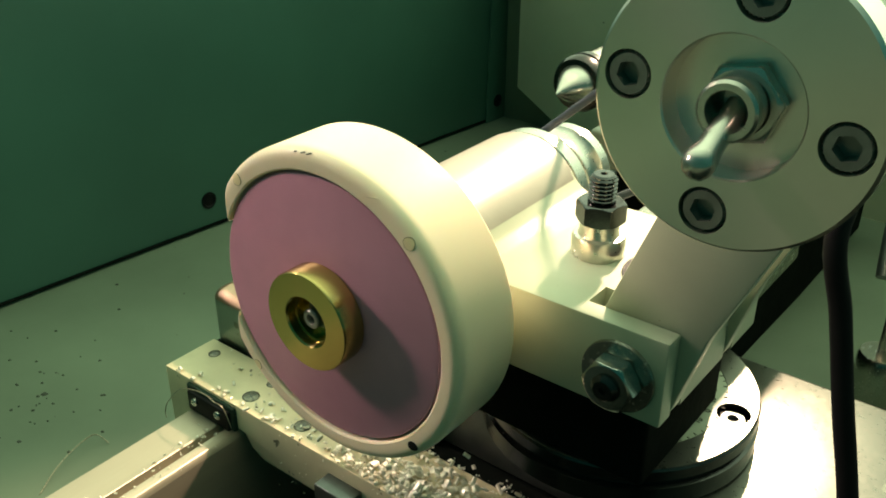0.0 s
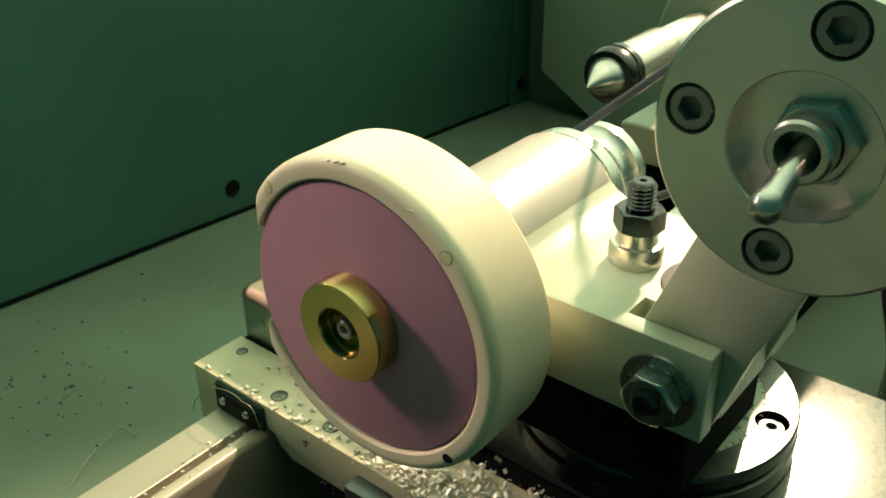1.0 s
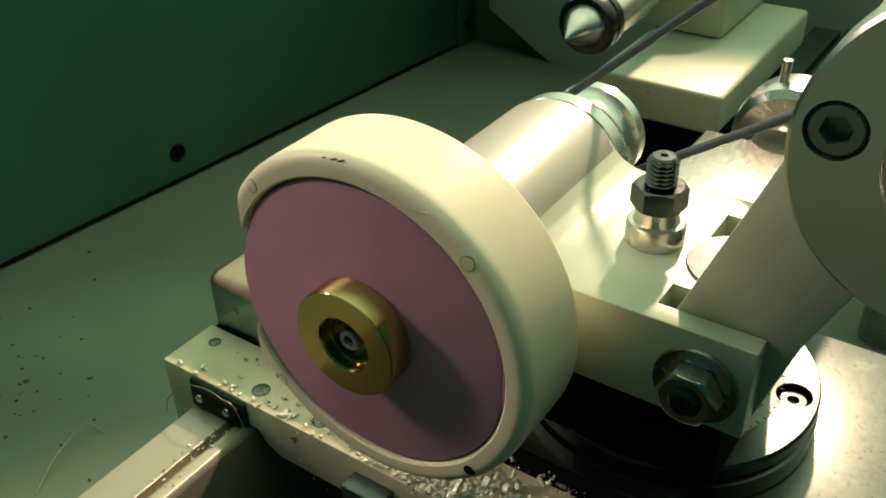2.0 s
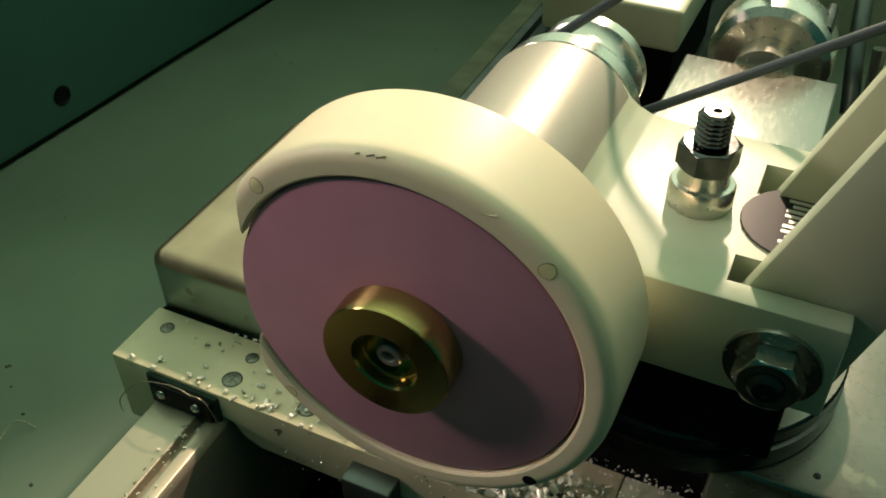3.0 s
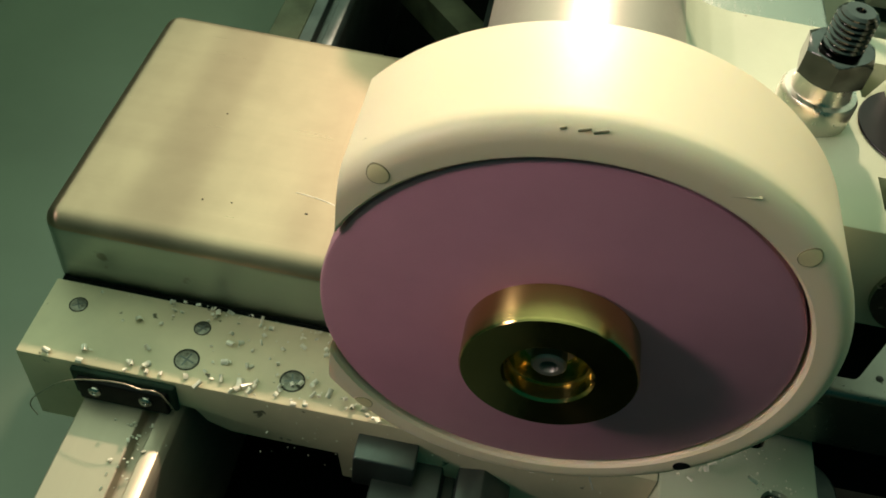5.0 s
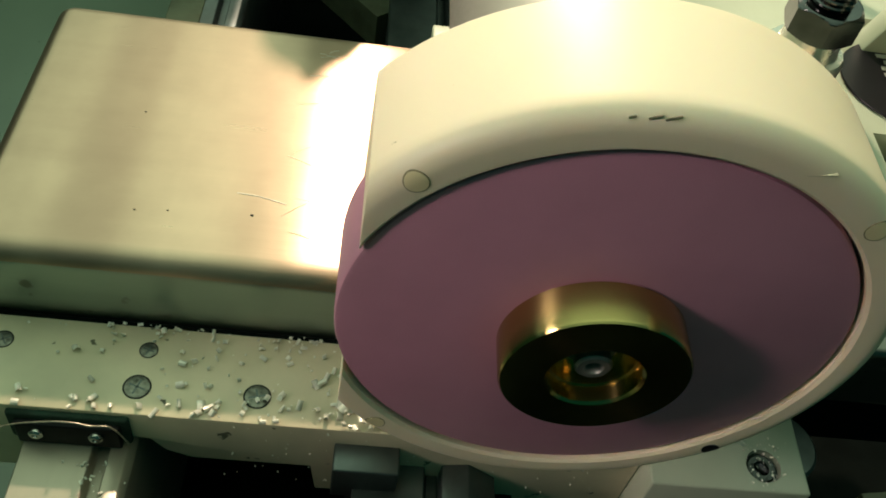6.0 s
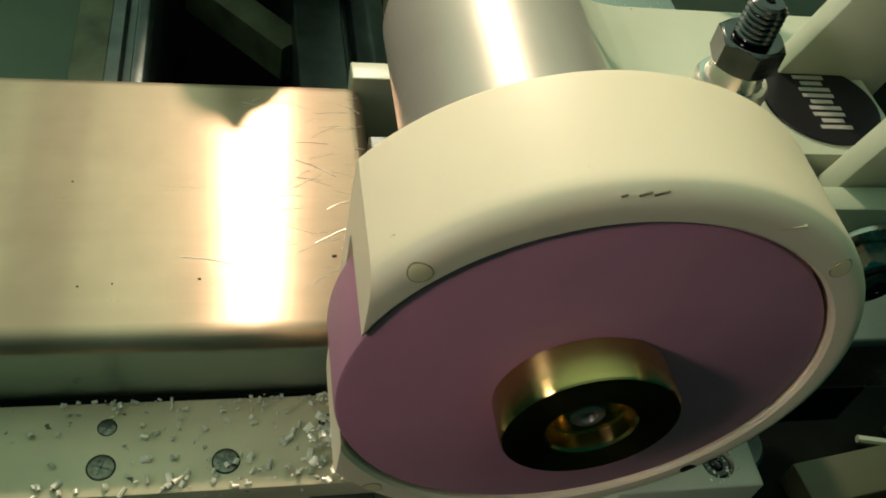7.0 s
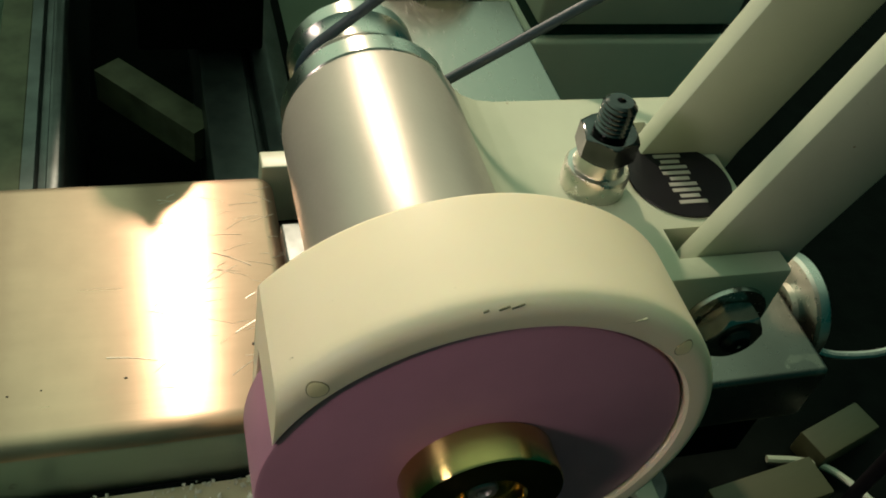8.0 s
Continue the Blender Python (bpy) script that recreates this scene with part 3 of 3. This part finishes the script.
def build_saddle():
    g = thing("saddle", "cream painted lathe saddle dusted with metal chips", "saddle", (0, 0, 0))
    out = [(-0.2040, 0.0855), (0.012, 0.0855), (0.012, 0.044), (-0.092, 0.044), (-0.094, 0.0600), (-0.1320, 0.0600), (-0.1400, 0.0640), (-0.1440, 0.0705), (-0.1510, 0.0712), (-0.1845, 0.0712), (-0.1845, 0.046), (-0.2040, 0.046)]
    b = part("front_wing", prism(out, "y", 0.0385, 0.0705, 0.0008), SADDLE, g)
    pad = part("end_pad", box(0.0123, 0.0645, 0.0290, 0.0704, 0.0450, 0.0853, 0.0008), CREAM, g, "cream painted end pad of the saddle")
    bores = ((0.0505, 0.0380, 0.0058), (0.0440, 0.0625, 0.0042))
    cut(pad, [turn([(0, 0.0790), (q, 0.0790), (q, 0.0870), (0, 0.0870)], "z", (x, y, 0), 40) for x, y, q in bores])
    for x, y, q in bores:
        part("sunk_screw", turn([(0, 0.0785), (q * 0.84, 0.0785), (q * 0.84, 0.0832), (q * 0.76, 0.0838), (q * 0.45, 0.0838), (q * 0.42, 0.0805), (0, 0.0805)], "z", (x, y, 0), 36), BLACKSTEEL, pad, "black socket screw sunk in a chip-filled bore")
    part("column", turn([(0, 0.0300), (0.0125, 0.0300), (0.0125, 0.0815), (0.0115, 0.0825), (0, 0.0825)], "z", (0.0600, 0.0480, 0), 48), DARKSTEEL, g, "round dark steel column")
    # blackened where the block shades the saddle
    part("bridge", box(-0.2030, 0.1300, 0.0708, 0.2000, 0.0500, 0.0846, 0.001), NEARBLACK, g, "dark shaded saddle bridge")
    part("rear_pad", box(-0.0640, -0.020, 0.1955, 0.2060, 0.0600, 0.1165, 0.0008), CREAM, g, "small cream painted pad")
    for x, y, r in ((-0.1920, 0.0610, 0.0028), (-0.1478, 0.0615, 0.0026), (-0.1485, 0.0480, 0.0038), (-0.1120, 0.0480, 0.0038), (-0.0060, 0.0480, 0.0042), (-0.0800, 0.0600, 0.0026)):
        s = part("screw", turn([(0, 0.0850), (r, 0.0850), (r, 0.0856), (r * 0.93, 0.0857), (0, 0.0857)], "z", (x, y, 0), 28), WORN, b, "worn countersunk screw")
        for spin in (25, 115):
            bm = box(-r * 0.72, r * 0.72, -r * 0.08, r * 0.08, 0.0856, 0.08576)
            bmesh.ops.transform(bm, matrix=Matrix.Translation((x, y, 0)) @ Matrix.Rotation(radians(spin + 900 * x), 4, "Z"), verts=bm.verts)
            part("slot", bm, DARKSTEEL, s)
        part("screw_seam", turn([(r, 0.0850), (r * 1.14, 0.0850), (r * 1.14, 0.08565), (r, 0.08565)], "z", (x, y, 0), 28), INK, s)
    part("way_wiper", box(-0.0868, -0.0660, 0.0290, 0.0388, 0.0600, 0.0776, 0.0008), DARKSTEEL, g, "dark steel wiper over the front way")
    w = part("way_wiper", box(-0.1825, -0.1515, 0.0345, 0.0388, 0.0702, 0.0815, 0.0008), RUBBER, g, "black way wiper with green felt")
    part("felt", box(-0.1850, -0.1490, 0.0365, 0.0390, 0.0698, 0.0840, 0.0010), FELT, w, "dirty green felt")
    for x in (-0.1760, -0.1585):
        part("screw", turn([(0, 0.0350), (0.0022, 0.0350), (0.0022, 0.0335), (0.0016, 0.0329), (0.0008, 0.0329), (0.0006, 0.0334), (0, 0.0334)], "y", (x, 0, 0.0775), 24), STEEL, w)
    return g


build_saddle()


def build_cover():
    # a folded stainless cover with rounded edges
    g = thing("slide_cover", "brushed stainless steel slide cover with rounded edges", "cover", (0, 0, 0))
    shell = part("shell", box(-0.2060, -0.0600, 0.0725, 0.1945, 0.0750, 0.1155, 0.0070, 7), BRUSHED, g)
    # same sheet; faces not turned up take the shade-coloured steel
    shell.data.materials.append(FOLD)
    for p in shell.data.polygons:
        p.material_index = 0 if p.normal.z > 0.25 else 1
    for a, b, r in (((-0.0700, 0.1180), (-0.0830, 0.1105), 0.00022), ((-0.0780, 0.1260), (-0.0700, 0.1300), 0.00016), ((-0.1260, 0.1050), (-0.1100, 0.1020), 0.0002), ((-0.0880, 0.1500), (-0.0740, 0.1420), 0.00018), ((-0.0750, 0.1010), (-0.0680, 0.0930), 0.0002)):
        part("scratch", cable([(*a, 0.1155), ((a[0] + b[0]) / 2, (a[1] + b[1]) / 2 + 0.0006, 0.1155), (*b, 0.1155)], r, 6, 3), CHIP, shell, "fine bright scratch")
    rng = random.Random(21)
    for _ in range(60):
        x, y, d, k = rng.uniform(-0.112, -0.064), rng.uniform(0.088, 0.185), rng.uniform(0.003, 0.012), rng.uniform(-0.5, 0.9)
        part("scratch", cable([(x, y, 0.1155), (x + d * 0.5, y + d * k * 0.5 + 0.0003, 0.1155), (min(x + d, -0.0625), y + d * k, 0.1155)], rng.uniform(0.00007, 0.00014), 5, 2), CHIP, shell)
    for x, y, w in ((-0.0770, 0.1050, 0.0016), (-0.0728, 0.1075, 0.0012), (-0.1200, 0.0960, 0.0010), (-0.1560, 0.0935, 0.0007), (-0.1460, 0.0945, 0.0006), (-0.1620, 0.1380, 0.0007)):
        part("speck", box(x - w / 2, x + w / 2, y - w * 0.3, y + w * 0.3, 0.1154, 0.1158, 0.0001, 1), INK, shell, "dark speck of dirt")
    return g


build_cover()


# ---- bed, tray, back panel ----
def build_bed():
    g = tagged(new("lathe_bed"), "lathe bed with bright ground ways and a dark open middle", "lathe bed", kind="structure")
    out = [(-0.1815, 0.0700), (-0.1605, 0.0700), (-0.1600, 0.0650), (-0.1560, 0.0650), (-0.1555, 0.0700), (-0.1500, 0.0700), (-0.1480, 0.0670), (-0.1480, -0.040), (-0.1760, -0.040), (-0.1760, 0.050), (-0.1815, 0.055)]
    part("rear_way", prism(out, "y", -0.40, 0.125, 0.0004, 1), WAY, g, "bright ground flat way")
    # same way behind the saddle, in darker steel as painted shade
    part("rear_way", prism(out, "y", 0.125, 0.70, 0.0004, 1), DARKSTEEL, g, "flat way behind the saddle, darkened for shade")
    part("way_edge", box(-0.1818, -0.1665, 0.1955, 0.70, 0.0690, 0.0706, 0.0004, 1), RIBPAINT, g, "painted edge of the way")
    out = [(-0.0800, 0.0660), (-0.0570, 0.0660), (-0.0560, 0.0600), (-0.0520, 0.0600), (-0.0515, 0.0680), (-0.0430, 0.0700), (-0.0330, 0.0620), (-0.0330, -0.040), (-0.0800, -0.040)]
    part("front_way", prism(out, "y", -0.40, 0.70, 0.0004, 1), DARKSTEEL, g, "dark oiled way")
    # near-black colour stands for the shade between the ways
    part("bed_floor", box(-0.1480, -0.0800, -0.40, 0.70, -0.040, -0.032), NEARBLACK, g)
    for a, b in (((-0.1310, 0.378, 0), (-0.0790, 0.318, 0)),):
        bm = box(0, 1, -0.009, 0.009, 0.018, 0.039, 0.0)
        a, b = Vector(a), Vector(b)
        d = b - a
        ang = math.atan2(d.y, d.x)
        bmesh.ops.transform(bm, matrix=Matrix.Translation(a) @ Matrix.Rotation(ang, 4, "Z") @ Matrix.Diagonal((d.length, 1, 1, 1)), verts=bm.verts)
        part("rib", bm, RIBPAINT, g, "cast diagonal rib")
    part("bed_side", box(-0.0330, -0.0250, -0.40, 0.70, -0.040, 0.050), NEARBLACK, g)
    return g


build_bed()
SLOPE = radians(-3.0)
tray = tagged(part("tray", prism([(-0.62, -1.3), (-0.170, -1.3), (-0.170, 0.705), (-0.03, 0.705), (-0.03, 0.30), (0.24, 0.30), (0.24, 1.3), (-0.62, 1.3)], "z", -0.020, 0.0), TRAYGREEN), "grey-green painted chip tray speckled with dirt", "chip tray", kind="structure")
tray.matrix_world = Matrix.Translation((0, 0, -0.012)) @ Matrix.Rotation(SLOPE, 4, "X")
panel = tagged(part("back_panel", box(-0.515, -0.50, -1.3, 0.775, 0.0, 0.32, 0.001), PANEL), "dark green painted splash panel behind the lathe", "panel", kind="structure")
panel.matrix_world = tray.matrix_world.copy()
for y, z in ((0.294, 0.028), (0.757, 0.026)):
    part("panel_hole", turn([(0, 0), (0.008, 0), (0.008, 0.0012), (0.0062, 0.0016), (0.0055, 0.0005), (0, 0.0005)], "x", (-0.50 if y < 0.7 else -0.4969, y, z), 32), RUBBER, panel, "dark round hole with a plug")
part("seam_bead", cable([(-0.4995, y, 0.003 + 0.0006 * math.sin(y * 31)) for y in [-1.0 + 0.11 * i for i in range(17)]], 0.0015, 8, 2), NEARBLACK, panel, "dark sealant bead")
part("corner_bracket", prism([(0.735, 0.0), (0.775, 0.0), (0.775, 0.5), (0.735, 0.5)], "x", -0.5, -0.497, 0.001), PANEL, panel, "corner flange")
end_wall = tagged(part("end_wall", box(-0.55, 0.45, 0.775, 0.79, -0.1, 0.32, 0.001), TRAYGREEN), "grey-green painted end wall of the machine", "wall", kind="structure")


# outline follows the shadow edge; the pale colour stands for lit wall
cover = tagged(part("lit_wall_plate", prism([(-0.464, 0.30), (-0.464, 0.0), (-0.340, -0.075), (0.40, -0.075), (0.40, 0.30)], "y", 0.752, 0.7745, 0.0015), LITCREAM), "pale plate with a cut corner for the lit part of the end wall", "cover plate", kind="structure")
# near-black throughout: the dark beside the lathe is put into its colour
bench = tagged(part("bench", prism([(-0.02, -0.42), (1.4, -0.42), (1.4, 1.3), (0.262, 1.3), (0.262, 0.300), (-0.02, 0.300)], "z", -0.09, -0.060), NEARBLACK), "dark bench top beside the lathe", "bench", kind="structure")
# out of view; its size and grey brighten the motor's end plate
floor = tagged(part("floor", box(-8, 8, -8, 8, -0.95, -0.93), FLOORGREY), "unseen grey floor far below the lathe, reflected in the end plate", "floor", kind="structure")


def build_bed_cover():
    g = thing("bed_end_cover", "cream painted machine cover with a dark groove across it", "machine cover", (0, 0, 0))
    # both panels take the raised cream, for the light falling on them
    part("lower_panel", box(0.118, 0.255, 0.345, 0.60, -0.045, 0.0750, 0.003), LITCREAM, g)
    part("groove", box(0.121, 0.252, 0.352, 0.59, 0.0750, 0.0860), FELT, g, "dark groove")
    part("upper_panel", box(0.118, 0.255, 0.345, 0.60, 0.0860, 0.140, 0.003), LITCREAM, g)
    return g


build_bed_cover()


# ---- tailstock ----
def build_tailstock():
    g = thing("tailstock", "cream painted tailstock with its quill", "tailstock", (0, 0, 0))
    part("base", box(-0.113, -0.036, 0.305, 0.470, 0.1335, 0.158, 0.003), CREAM, g)
    # near-black colour keeps the gap below the base in shade
    part("foot", box(-0.112, -0.045, 0.345, 0.460, 0.0705, 0.1335, 0.002), NEARBLACK, g)
    part("body", prism([(-0.140, 0.158), (-0.066, 0.158), (-0.068, 0.190), (-0.0745, 0.213), (-0.0880, 0.228), (-0.1160, 0.228), (-0.1295, 0.213), (-0.1360, 0.190)], "y", 0.385, 0.52, 0.004, 3), CREAM, g)
    part("quill", turn([(0, 0.3285), (0.0120, 0.3285), (0.0125, 0.3295), (0.0125, 0.400), (0, 0.400)], "y", (-0.102, 0, 0.1985), 48), STEEL, g, "bright ground quill")
    return g


build_tailstock()


def build_centre():
    g = thing("live_centre", "bright steel live centre with a black ring in the quill", "live centre", (-0.102, 0.2435, 0.1985))
    part("point", turn([(0, 0), (0.0004, 0.0003), (0.0122, 0.0215), (0.0122, 0.0230), (0, 0.0230)], "y", segs=48), STEEL, g, "bright conical point")
    part("ring", turn([(0.0100, 0.0205), (0.0150, 0.0215), (0.0164, 0.0240), (0.0167, 0.0275), (0.0160, 0.0281), (0.0160, 0.0300), (0.0167, 0.0305), (0.0167, 0.0350), (0, 0.0350), (0, 0.0230)], "y", segs=56), BLACKSTEEL, g, "black ring")
    part("body", turn([(0, 0.0350), (0.0140, 0.0350), (0.0144, 0.0370), (0.0144, 0.0800), (0.0140, 0.0850), (0, 0.0850)], "y", segs=56), STEEL, g)
    return g


build_centre()


# ---- cross feed dial and loose bits at the operator's side ----
def build_cross_dial():
    g = thing("cross_feed_dial", "bright round cross feed dial with its crank", "dial", (0.1370, 0.1010, 0.110))
    part("rim", turn([(0, 0), (0.012, 0), (0.012, 0.003), (0.0228, 0.003), (0.0240, 0.0042), (0.0240, 0.0085), (0.0230, 0.0098), (0, 0.0135)], "x", segs=72), TURNED, g)
    part("crank", cable([(0.0120, -0.002, -0.004), (0.020, -0.014, -0.014), (0.045, -0.018, -0.016), (0.072, -0.016, -0.014)], 0.0020, 10), STEEL, g, "bright crank rod")
    return g


build_cross_dial()


def build_lever():
    g = thing("clamp_lever", "grey steel clamping lever with a round foot", "lever", (0.0675, 0.405, -0.0332))
    part("foot", turn([(0, 0), (0.0150, 0), (0.0155, 0.001), (0.0155, 0.040), (0.0140, 0.044), (0, 0.044)], "z", segs=40), GROUND, g)
    part("rod", cable([(0, 0, 0.043), (0.000, 0.003, 0.09), (-0.004, 0.008, 0.14)], 0.0042), STEEL, g)
    part("grip", cable([(-0.010, -0.004, 0.10), (-0.016, 0.02, 0.128), (-0.020, 0.05, 0.15)], 0.0055), DARKSTEEL, g)
    return g


build_lever()


def build_block(at, spin, length, width):
    g = part("wood_block", box(-length / 2, length / 2, -width / 2, width / 2, 0, 0.018, 0.0015, 2), WOOD)
    g.matrix_world = pose(*at, 0, 0, spin)
    return tagged(g, "pale wooden block lying on the dark bench", "wood block", "blocks on the bench")


build_block((0.204, 0.090, -0.060), 8, 0.072, 0.024)
build_block((0.268, 0.120, -0.060), 17, 0.050, 0.020)
tagged(part("white_lead", cable([(0.22, 0.115, -0.055), (0.25, 0.105, -0.053), (0.268, 0.080, -0.053), (0.275, 0.05, -0.054), (0.27, 0.01, -0.055)], 0.0022, 8), CREAM), "thin pale cord lying on the bench", "cord")


# ---- swarf ----
def flake(verts, faces, rng, p, size):
    """One curled chip: a bent strip with thickness."""
    yaw, tilt, roll = rng.uniform(0, 6.28), rng.uniform(-0.5, 0.5), rng.uniform(-0.7, 0.7)
    m = Matrix.Translation(p) @ Euler((roll, tilt, yaw)).to_matrix().to_4x4()
    w, th, bend = size * rng.uniform(0.5, 1.3), size * 0.05, rng.uniform(1.6, 4.2)
    n, base = 4, len(verts)
    for i in range(n + 1):
        a = bend * (i / n - 0.5)
        r = size / bend
        c = Vector((r * math.sin(a), 0, r * (math.cos(a) - math.cos(bend / 2))))
        for dy in (-w / 2, w / 2):
            for dz in (0, th):
                verts.append(m @ (c + Vector((0, dy, dz))))
    for i in range(n):
        k = base + 4 * i
        for a, b in ((0, 1), (1, 3), (3, 2), (2, 0)):
            faces.append((k + a, k + b, k + 4 + b, k + 4 + a))
    faces.append((base, base + 1, base + 3, base + 2))
    k = base + 4 * n
    faces.append((k, k + 2, k + 3, k + 1))


def swarf(name, label, count, place, lo, hi, seed):
    rng = random.Random(seed)
    verts, faces = [], []
    for _ in range(count):
        flake(verts, faces, rng, place(rng), 0.8 * rng.uniform(lo, hi) * rng.uniform(0.6, 1.0))
    me = bpy.data.meshes.new(name)
    me.from_pydata(verts, [], faces)
    me.materials.append(CHIP)
    return tagged(new(name, me), label, "metal chips", kind="stuff")


swarf("chips_on_saddle", "bright metal chips scattered on the saddle", 230,
      lambda r: Vector((-0.198 + 0.17 * r.random() ** 0.62, 0.0390 + 0.031 * r.random() ** 1.7, 0.0862)), 0.0009, 0.0050, 3)
swarf("chips_by_cover", "fine metal chips along the foot of the cover", 110,
      lambda r: Vector((-0.20 + 0.15 * r.random() ** 0.6, 0.0705 - 0.003 * abs(r.gauss(0, 1)), 0.0864)), 0.0008, 0.0028, 4)
swarf("chip_heap", "heap of curled metal chips below the guard", 520,
      lambda r: Vector((-0.030 + r.gauss(0, 0.022), 0.0395 + abs(r.gauss(0, 0.011)), 0.0862 + 0.012 * r.random() * r.random())), 0.0016, 0.0068, 5)
swarf("chips_by_guard", "loose cluster of bright chips beside the guard", 90,
      lambda r: Vector((-0.074 + r.gauss(0, 0.011), 0.0400 + 0.029 * r.random(), 0.0866 + 0.002 * r.random())), 0.0014, 0.0052, 9)
swarf("chips_under_block", "fine metal chips lying in the dark below the block", 260,
      lambda r: Vector((0.012 + r.gauss(0, 0.020), 0.052 + 0.02 * r.random(), 0.0865 + 0.004 * r.random())), 0.0006, 0.0020, 6)
swarf("chips_on_way", "small metal chips along the groove of the bed way", 60,
      lambda r: Vector((-0.158 + r.gauss(0, 0.004), 0.03 - 0.09 * r.random() ** 1.6, 0.0703)), 0.0008, 0.0024, 7)
swarf("chips_on_pad", "fine bright chips in and around the sunk screws", 60,
      lambda r: Vector((0.0500 + r.gauss(0, 0.0045), 0.0395 + r.gauss(0, 0.005), 0.0860)), 0.0005, 0.0016, 10)
swarf("chips_on_wing", "fine chips clinging to the saddle front", 70,
      lambda r: Vector((-0.13 + 0.13 * r.random(), 0.0382, 0.05 + 0.034 * r.random())), 0.0005, 0.0014, 8)
def flecks_on_tray():
    """Oily dirt crumbs lying flat on the sloping tray."""
    rng = random.Random(31)
    verts, faces = [], []
    for k in range(64):
        spread = 0.030 if k < 40 else 0.11
        x, y = rng.gauss(-0.375, spread), rng.gauss(0.035, spread)
        if not -0.49 < x < -0.21:
            continue
        z = -0.012 - math.tan(radians(3.0)) * y
        size = rng.uniform(0.0006, 0.0019) * (1.7 if rng.random() < 0.08 else 1.0)
        base, n = len(verts), 7
        for h, w in ((0.0, 1.0), (0.0006, 0.6)):
            for i in range(n):
                a, q = 2 * math.pi * i / n, size * w * rng.uniform(0.5, 1.2)
                verts.append((x + q * math.cos(a), y + 0.8 * q * math.sin(a), z + h))
        faces.append(tuple(range(base + n, base + 2 * n)))
        for i in range(n):
            j = (i + 1) % n
            faces.append((base + i, base + j, base + n + j, base + n + i))
    me = bpy.data.meshes.new("tray_flecks")
    me.from_pydata(verts, [], faces)
    me.materials.append(GRIME)
    return tagged(new("tray_flecks", me), "dark oily dirt crumbs scattered over the chip tray", "dirt", kind="stuff")


flecks_on_tray()
tagged(part("wire_strand", cable([(-0.1990, 0.031, 0.0585), (-0.2020, 0.033, 0.0610), (-0.1975, 0.033, 0.0690), (-0.1850, 0.033, 0.0820), (-0.1720, 0.033, 0.0870), (-0.1640, 0.0332, 0.0875), (-0.1590, 0.0332, 0.0862), (-0.1530, 0.034, 0.0845), (-0.1490, 0.0345, 0.0740)], 0.00025, 6), STRAND), "thin curled metal strand over the way wiper", "metal strand")
tagged(part("thread_strand", cable([(-0.279, -0.009, -0.011), (-0.288, 0.008, -0.008), (-0.295, 0.027, -0.007), (-0.298, 0.040, -0.009), (-0.289, 0.043, -0.013)], 0.0004, 6), STRAND), "thin curled metal strand lying on the tray", "metal strand")
tagged(part("hair_strand", cable([(-0.022, 0.036, 0.088), (-0.018, 0.030, 0.100), (-0.013, 0.032, 0.094), (-0.008, 0.034, 0.080)], 0.0003, 6), CHIP), "thin curled metal strand in the chip heap", "metal strand")


# ---- the last line keys what turns ----
def motions():
    turns = [(0.1 * k, 72.0 * k) for k in range(81)]
    walk(WHEEL, [(t, pose(CX, 0, CZ) @ Matrix.Rotation(radians(a), 4, "Y")) for t, a in turns])
    walk(PULLEY, [(t, pose(CX, 0, CZ) @ Matrix.Rotation(radians(a), 4, "Y")) for t, a in turns])


motions()
